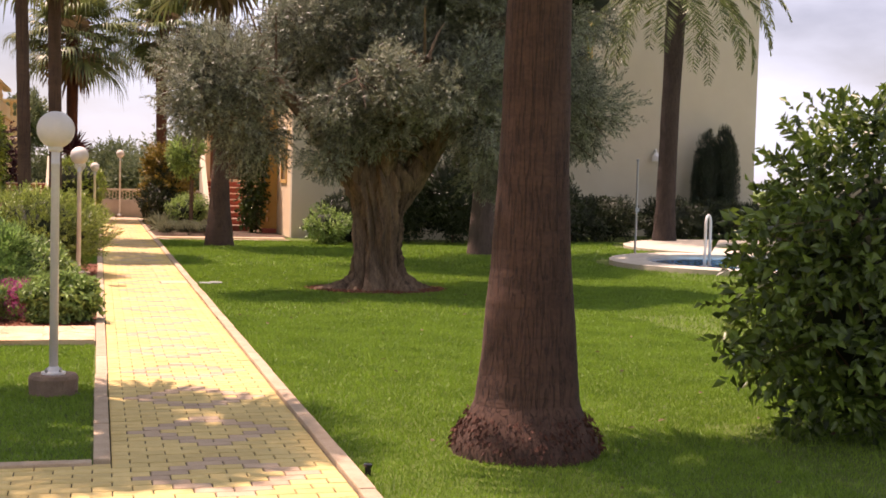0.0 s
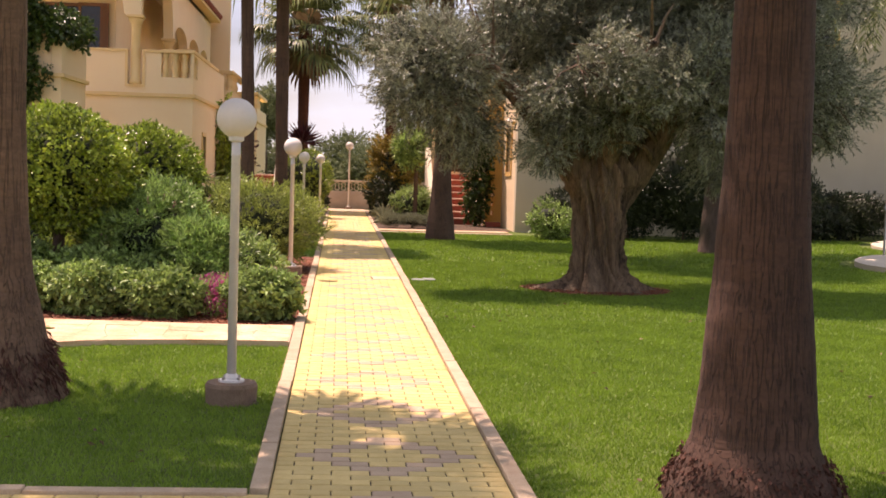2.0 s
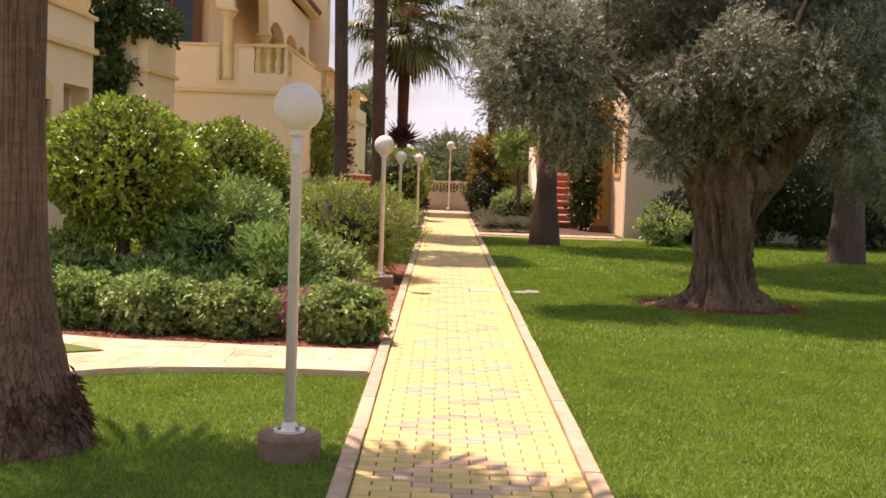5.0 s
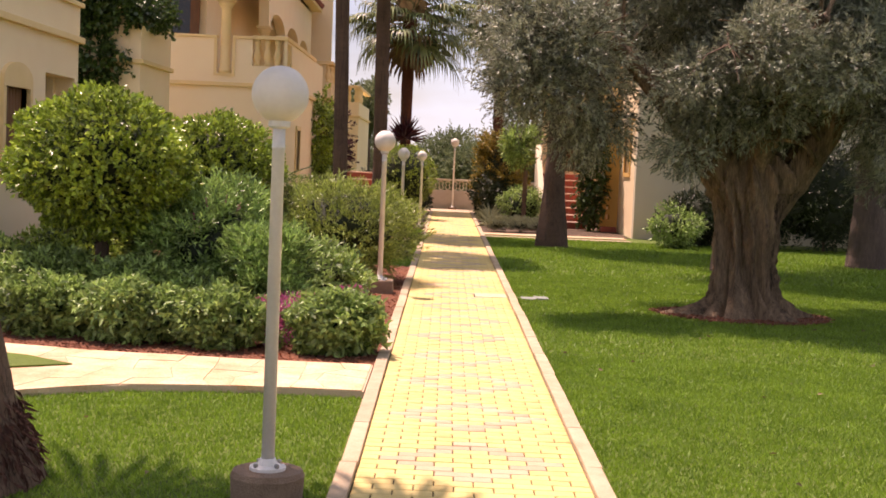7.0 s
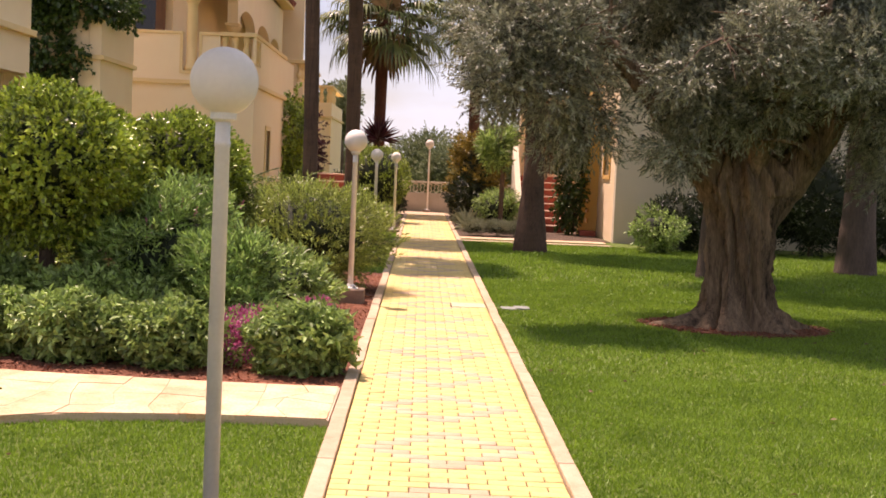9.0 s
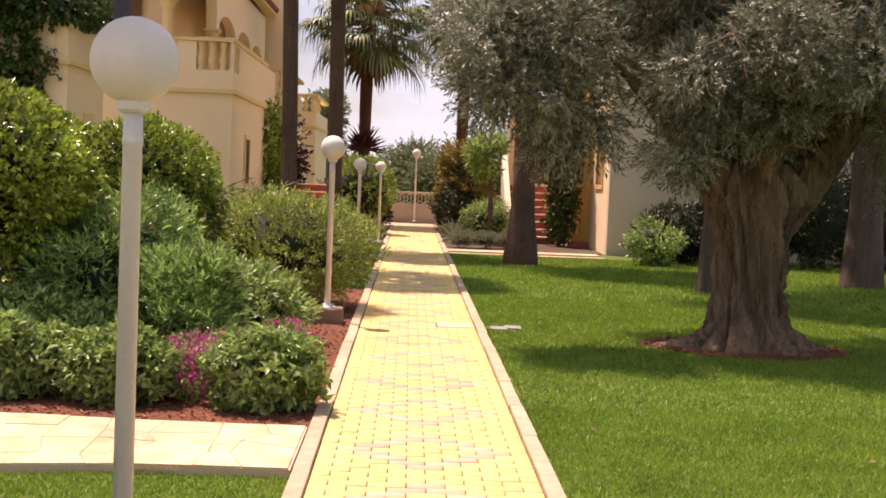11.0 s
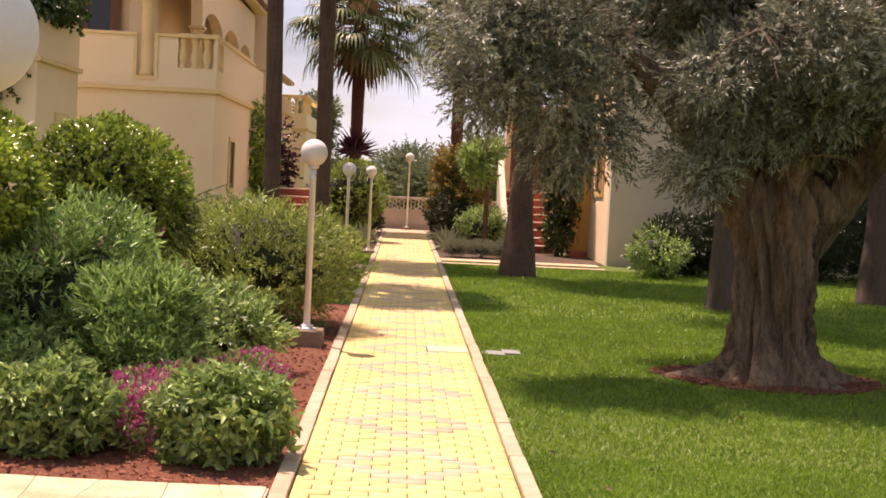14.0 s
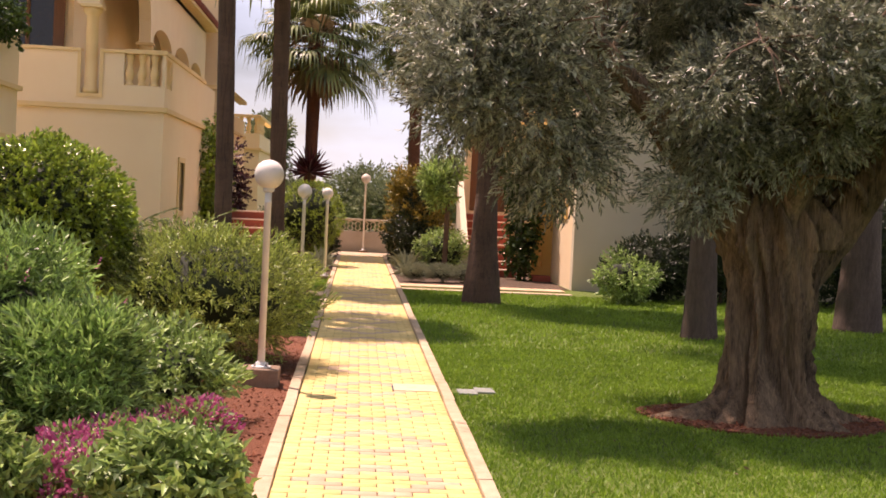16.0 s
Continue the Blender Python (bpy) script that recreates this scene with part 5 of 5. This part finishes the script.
part("pole", tube([(0, 0, -0.05), (0, 0, 9.0)], [0.09, 0.06], 8), GREY_M, mast)
part("lamp_head", box(-0.35, 0.1, -0.1, 0.1, 8.95, 9.1, 0.02), GREY_M, mast)

# ---- small things on the ground ----
mc = thing("drain_cover", (0.47, 8.5, 0.0), "pale worn drain cover set in the paving", "cover")
part("plate", box(-0.27, 0.11, -0.2, 0.2, -0.004, 0.006, 0.002), PLATE, mc)
part("lifting_eye", box(-0.285, -0.272, -0.2, 0.06, -0.004, 0.008, 0.001), DARK, mc, "black iron edge of the cover")
for k, x in enumerate((0.84, 1.0)):
    vb = thing("valve_box", (x, 8.42 + 0.12 * k, 0.0), "grey plastic irrigation box lid in the lawn", "cover")
    part("lid", box(-0.085, 0.085, -0.13, 0.13, -0.02, 0.002, 0.004), LID, vb)
spr = thing("sprinkler", (0.73, -3.67, 0), "small black lawn sprinkler beside the kerb", "sprinkler")
part("body", lathe([(0.018, -0.02), (0.018, 0.035), (0.025, 0.037), (0.025, 0.05), (0.01, 0.055)], 12), DARK, spr)

n = 90
litter = np.stack([np.concatenate([RNG.uniform(0.75, 5.5, n - 30), RNG.uniform(-4.5, -0.75, 30)]), np.concatenate([RNG.uniform(-5.0, 9.0, n - 30), RNG.uniform(-3.0, 1.5, 30)]), RNG.uniform(0.008, 0.016, n)], 1)
way = np.concatenate([RNG.normal(size=(n, 2)), RNG.normal(size=(n, 1)) * 0.15], 1)
tagged(part("fallen_leaves", from_arrays("fallen_leaves", *leaf_mesh("", litter, way, RNG.uniform(0.03, 0.07, n), 0.022, 0.3)), L_DRY), "dry straw-coloured leaves scattered on the lawn", "leaf litter", kind="stuff")

# ---- kerbs, pavers, flagstones and grass ----
def kerb_run(parent_label, x0, x1, y0, y1, step, along="y"):
    ob = thing("kerb", (0, 0, 0), parent_label, "kerb", kind="structure")
    a, b = (y0, y1) if along == "y" else (x0, x1)
    n = int(round((b - a) / step))
    L = (b - a) / n
    me = bpy.data.meshes.new("kerb_stone")
    w = (x1 - x0) if along == "y" else (y1 - y0)
    bm = box(-w / 2, w / 2, -L / 2 + 0.002, L / 2 - 0.002, -0.1, 0.022, 0.008) if along == "y" else box(-L / 2 + 0.002, L / 2 - 0.002, -w / 2, w / 2, -0.1, 0.022, 0.008)
    bm.to_mesh(me)
    bm.free()
    me.materials.append(KERB)
    for k in range(n):
        o = part("kerb_stone", me, KERB, ob)
        c = a + (k + 0.5) * L
        o.location = ((x0 + x1) / 2 + RNG.uniform(-0.004, 0.004), c, RNG.uniform(-0.004, 0.004)) if along == "y" else (c, (y0 + y1) / 2, RNG.uniform(-0.004, 0.004))
        o.rotation_euler = (0, 0, RNG.uniform(-0.004, 0.004))
    return ob


kerb_run("pale concrete kerb stones along the lawn", PW + 0.004, PW + 0.094, -14.0, 33.6, 1.0)
kerb_run("pale concrete kerb stones along the bed", -PW - 0.094, -PW - 0.004, -3.2, 33.6, 1.0)
kerb_run("pale concrete kerb stones along the side path", -9.0, -PW - 0.10, -3.29, -3.2, 1.0, "x")
kerb_run("pale concrete kerb stones along the side path", -9.0, -PW - 0.10, -5.1, -5.01, 1.0, "x")
kerb_run("pale concrete kerb stones along the lawn", -PW - 0.094, -PW - 0.004, -14.0, -5.0, 1.0)


def crazy(parent, quads, mat):
    """Irregular flat stones, each cut a little short of its neighbours."""
    for q in quads:
        bm = bmesh.new()
        c = sum((Vector(p) for p in q), Vector((0, 0))) / len(q)
        pts = [c + (Vector(p) - c) * (1 - 0.003 / max(0.05, (Vector(p) - c).length)) for p in q]
        f = bm.faces.new([bm.verts.new((p.x - c.x, p.y - c.y, 0.012)) for p in pts])
        r = bmesh.ops.extrude_face_region(bm, geom=[f])
        bmesh.ops.translate(bm, verts=[v for v in r["geom"] if isinstance(v, bmesh.types.BMVert)], vec=(0, 0, -0.03))
        bmesh.ops.recalc_face_normals(bm, faces=bm.faces)
        part("flagstone", bm, mat, parent).location = (c.x, c.y, 0.026 + RNG.uniform(-0.002, 0.003))


def near_edge(x):
    return float(np.interp(x, [-7.5, -4.4, -3.4, -2.9, -2.3, -1.5, -0.7], [-1.6, -0.6, 0.5, 1.2, 1.57, 1.70, 1.70]))


def far_edge(x):
    return float(np.interp(x, [-7.5, -4.4, -3.6, -2.7, -1.5, -0.7], [4.1, 3.4, 3.08, 2.88, 2.81, 2.80]))


xs = [-0.69 - 0.19 * k for k in range(24)]
flags = sheet("pavement_flag", [(x, near_edge(x)) for x in xs] + [(x, far_edge(x)) for x in xs[::-1]], 0.03, MORTAR, "crazy paving of pinkish cream flagstones", "path")
sheet("ground_lawn_patch", [(-2.78, 2.2), (-3.2, 2.5), (-4.0, 2.75), (-4.9, 2.9), (-4.9, 1.7), (-4.0, 1.75), (-3.3, 1.9)], 0.05, TURF, "small patch of lawn between the flagstones", "lawn", 0.0)
grid = {}
cols, rows = 14, 4
for i in range(cols + 1):
    for j in range(rows + 1):
        x = -0.70 - 0.27 * i + (RNG.uniform(-0.09, 0.09) if 0 < i < cols else 0)
        f = j / rows + (RNG.uniform(-0.08, 0.08) if 0 < j < rows else 0)
        grid[i, j] = (x, near_edge(x) + (far_edge(x) - near_edge(x)) * f)
quads = []
for i in range(cols):
    for j in range(rows):
        a, b, c, d = grid[i, j], grid[i, j + 1], grid[i + 1, j + 1], grid[i + 1, j]
        quads.append((a, b, c, d))
crazy(flags, quads, FLAG)

# pavers: two hundred by one hundred millimetres, half-brick bond, mauve diamonds every twelve rows
NEAR0, NEAR1 = -4.4, 0.55


def paver(w):
    me = bpy.data.meshes.new("paver")
    bm = box(-w / 2 + 0.0035, w / 2 - 0.0035, -0.0465, 0.0465, -0.05, 0.0, 0.0)
    top = [e for e in bm.edges if all(v.co.z > -0.001 for v in e.verts)]
    bmesh.ops.bevel(bm, geom=top, offset=0.004, segments=1, affect="EDGES")
    bm.to_mesh(me)
    bm.free()
    return me


meshes = {}
BW, RH = 0.1966, 0.1
rest = {0: [], 1: []}
for row in range(-140, 336):
    y = row * RH
    shift = 0.0 if row % 2 else 0.5
    k = row % 12
    reach = (12 - k if k > 6 else k)
    left = -45.0 if -4.95 < y < -3.25 else -3.0
    edge0, edge1 = left * BW, 3.0 * BW
    i = math.floor(left) - 1
    cells = []
    while i <= 3:
        a, b = max((i + shift) * BW, edge0), min((i + 1 + shift) * BW, edge1)
        if b - a > 0.03:
            cells.append((a, b))
        i += 1
    for a, b in cells:
        c = (a + b) / 2
        half = abs(c) / BW
        mauve = y > -9 and b - a > 0.15 and abs(half - (2 - reach * 0.5)) < 0.3 and reach <= 4
        if reach == 4 and half < 0.3:
            mauve = y > -9
        w = round(b - a, 3)
        if NEAR0 < y < NEAR1 and c > -PW:
            key = (w, mauve)
            if key not in meshes:
                meshes[key] = paver(w)
                meshes[key].materials.append(BRICK_P if mauve else BRICK_Y)
            o = part("paver", meshes[key], None, path)
            o.location = (c, y, RNG.uniform(-0.002, 0.002))
            o.rotation_euler = (RNG.uniform(-0.008, 0.008), RNG.uniform(-0.006, 0.006), RNG.uniform(-0.006, 0.006))
        else:
            rest[int(mauve)].append((c, y, w))
for kind_, mt in ((0, BRICK_Y), (1, BRICK_P)):
    arr = np.array(rest[kind_])
    n = len(arr)
    hx, hy, bv = arr[:, 2] / 2 - 0.0035, np.full(n, 0.0465), 0.004
    z = RNG.uniform(-0.002, 0.002, n)
    corners = []
    for sx, sy in ((-1, -1), (1, -1), (1, 1), (-1, 1)):
        corners.append(np.stack([arr[:, 0] + sx * (hx - bv), arr[:, 1] + sy * (hy - bv), z], 1))
    for sx, sy in ((-1, -1), (1, -1), (1, 1), (-1, 1)):
        corners.append(np.stack([arr[:, 0] + sx * hx, arr[:, 1] + sy * hy, z - bv], 1))
    for sx, sy in ((-1, -1), (1, -1), (1, 1), (-1, 1)):
        corners.append(np.stack([arr[:, 0] + sx * hx, arr[:, 1] + sy * hy, z - 0.05], 1))
    v = np.stack(corners, 1).reshape(-1, 3)
    idx = np.arange(n)[:, None] * 12
    quad = [[0, 1, 2, 3]] + [[a + o, a + o + 4, (a + 1) % 4 + o + 4, (a + 1) % 4 + o] for o in (0, 4) for a in range(4)]
    f = np.concatenate([idx + [q] for q in quad], 0)
    o = part("paver_field", from_arrays("paver_field", v, f), mt, path)
    tagged(o, kind="stuff")


# grass blades, thick near the walk and thinner further off
def blades(x0, x1, y0, y1, per, h=0.032):
    n = int((x1 - x0) * (y1 - y0) * per)
    p = np.stack([RNG.uniform(x0, x1, n), RNG.uniform(y0, y1, n)], 1)
    return p, h * RNG.uniform(0.6, 1.3, n)


areas = [(0.70, 5.5, -6.0, 4.0, 6500, 0.024), (0.70, 9.0, 4.0, 12.0, 2600, 0.028), (0.70, 9.0, 12.0, 20.7, 700, 0.045), (-6.5, -0.70, -3.15, 2.0, 5500, 0.024), (5.5, 9.0, -6.0, 4.0, 700, 0.04), (9.0, 14.5, 2.0, 22.0, 400, 0.05), (9.0, 13.0, -3.0, 2.0, 500, 0.045), (-3.6, -0.70, 12.3, 18.3, 700, 0.04), (-3.0, -0.7, 19.4, 23.9, 500, 0.04)]
pts, hs = [], []
for a in areas:
    p, h = blades(*a)
    pts.append(p)
    hs.append(h)
p, h = np.concatenate(pts), np.concatenate(hs)
keep = np.ones(len(p), bool)
for cx, cy, r in ((1.75, -3.2, 0.43), (-2.47, -0.8, 0.42), (1.93, 18.4, 0.33), (4.4, 14.0, 0.25), (7.4, 16.1, 0.37), (-0.968, -0.87, 0.18), (0.9, 8.45, 0.2)):
    keep &= (p[:, 0] - cx) ** 2 + (p[:, 1] - cy) ** 2 > r * r
keep &= ((p[:, 0] - 3.2) / 1.0) ** 2 + ((p[:, 1] - 7.55) / 0.75) ** 2 > 0.95
keep &= ((p[:, 0] - 12.7) / 3.75) ** 2 + ((p[:, 1] - 12.9) / 3.35) ** 2 > 1
keep &= ((p[:, 0] - 17.0) / 5.0) ** 2 + ((p[:, 1] - 19.2) / 4.3) ** 2 > 1
ne = np.interp(p[:, 0], xs[::-1], [near_edge(x) for x in xs[::-1]])
keep &= ~((p[:, 0] < -0.6) & (p[:, 1] < 4) & (p[:, 1] > ne - 0.01))
keep &= ~((p[:, 0] > 3.2) & (p[:, 0] < 5.2) & (p[:, 1] < -2.6) & (RNG.uniform(size=len(p)) < 0.6))
p, h = p[keep], h[keep]
n = len(p)
a = RNG.uniform(0, 2 * math.pi, n)
w = 0.0026 + 0.0004 * np.maximum(0, p[:, 1] + 6)
sx, sy = np.cos(a) * w, np.sin(a) * w
lean = RNG.normal(size=(n, 2)) * h[:, None] * 0.45
z0 = np.full(n, -0.016)
v = np.stack([np.stack([p[:, 0] - sx, p[:, 1] - sy, z0], 1), np.stack([p[:, 0] + sx, p[:, 1] + sy, z0], 1), np.stack([p[:, 0] + lean[:, 0], p[:, 1] + lean[:, 1], h - 0.016], 1)], 1).reshape(-1, 3)
f = np.arange(n * 3).reshape(-1, 3)
tagged(part("grass", from_arrays("grass", v, f), BLADE), "short mown bright green lawn grass", "grass", kind="stuff")


# bark chips on the bed and round the olive
n = 9000
q = np.stack([RNG.uniform(-4.8, -0.70, n), 2.8 + 9.3 * RNG.uniform(size=n) ** 1.6], 1)
q = q[q[:, 1] > np.interp(q[:, 0], xs[::-1], [far_edge(x) for x in xs[::-1]]) + 0.02]
a = RNG.uniform(0, 2 * math.pi, 1600)
r = np.sqrt(RNG.uniform(0.3, 1.0, 1600))
q = np.concatenate([q, np.stack([3.2 + r * np.cos(a), 7.55 + 0.74 * r * np.sin(a)], 1)])
n = len(q)
base = np.concatenate([q, RNG.uniform(0.0, 0.012, (n, 1))], 1)
way = np.concatenate([RNG.normal(size=(n, 2)), RNG.normal(size=(n, 1)) * 0.25], 1)
tagged(part("bark_chips", from_arrays("bark_chips", *leaf_mesh("", base, way, RNG.uniform(0.02, 0.05, n), 0.016, 0.3)), CHIP), "red-brown bark chips covering the bed", "mulch", kind="stuff")
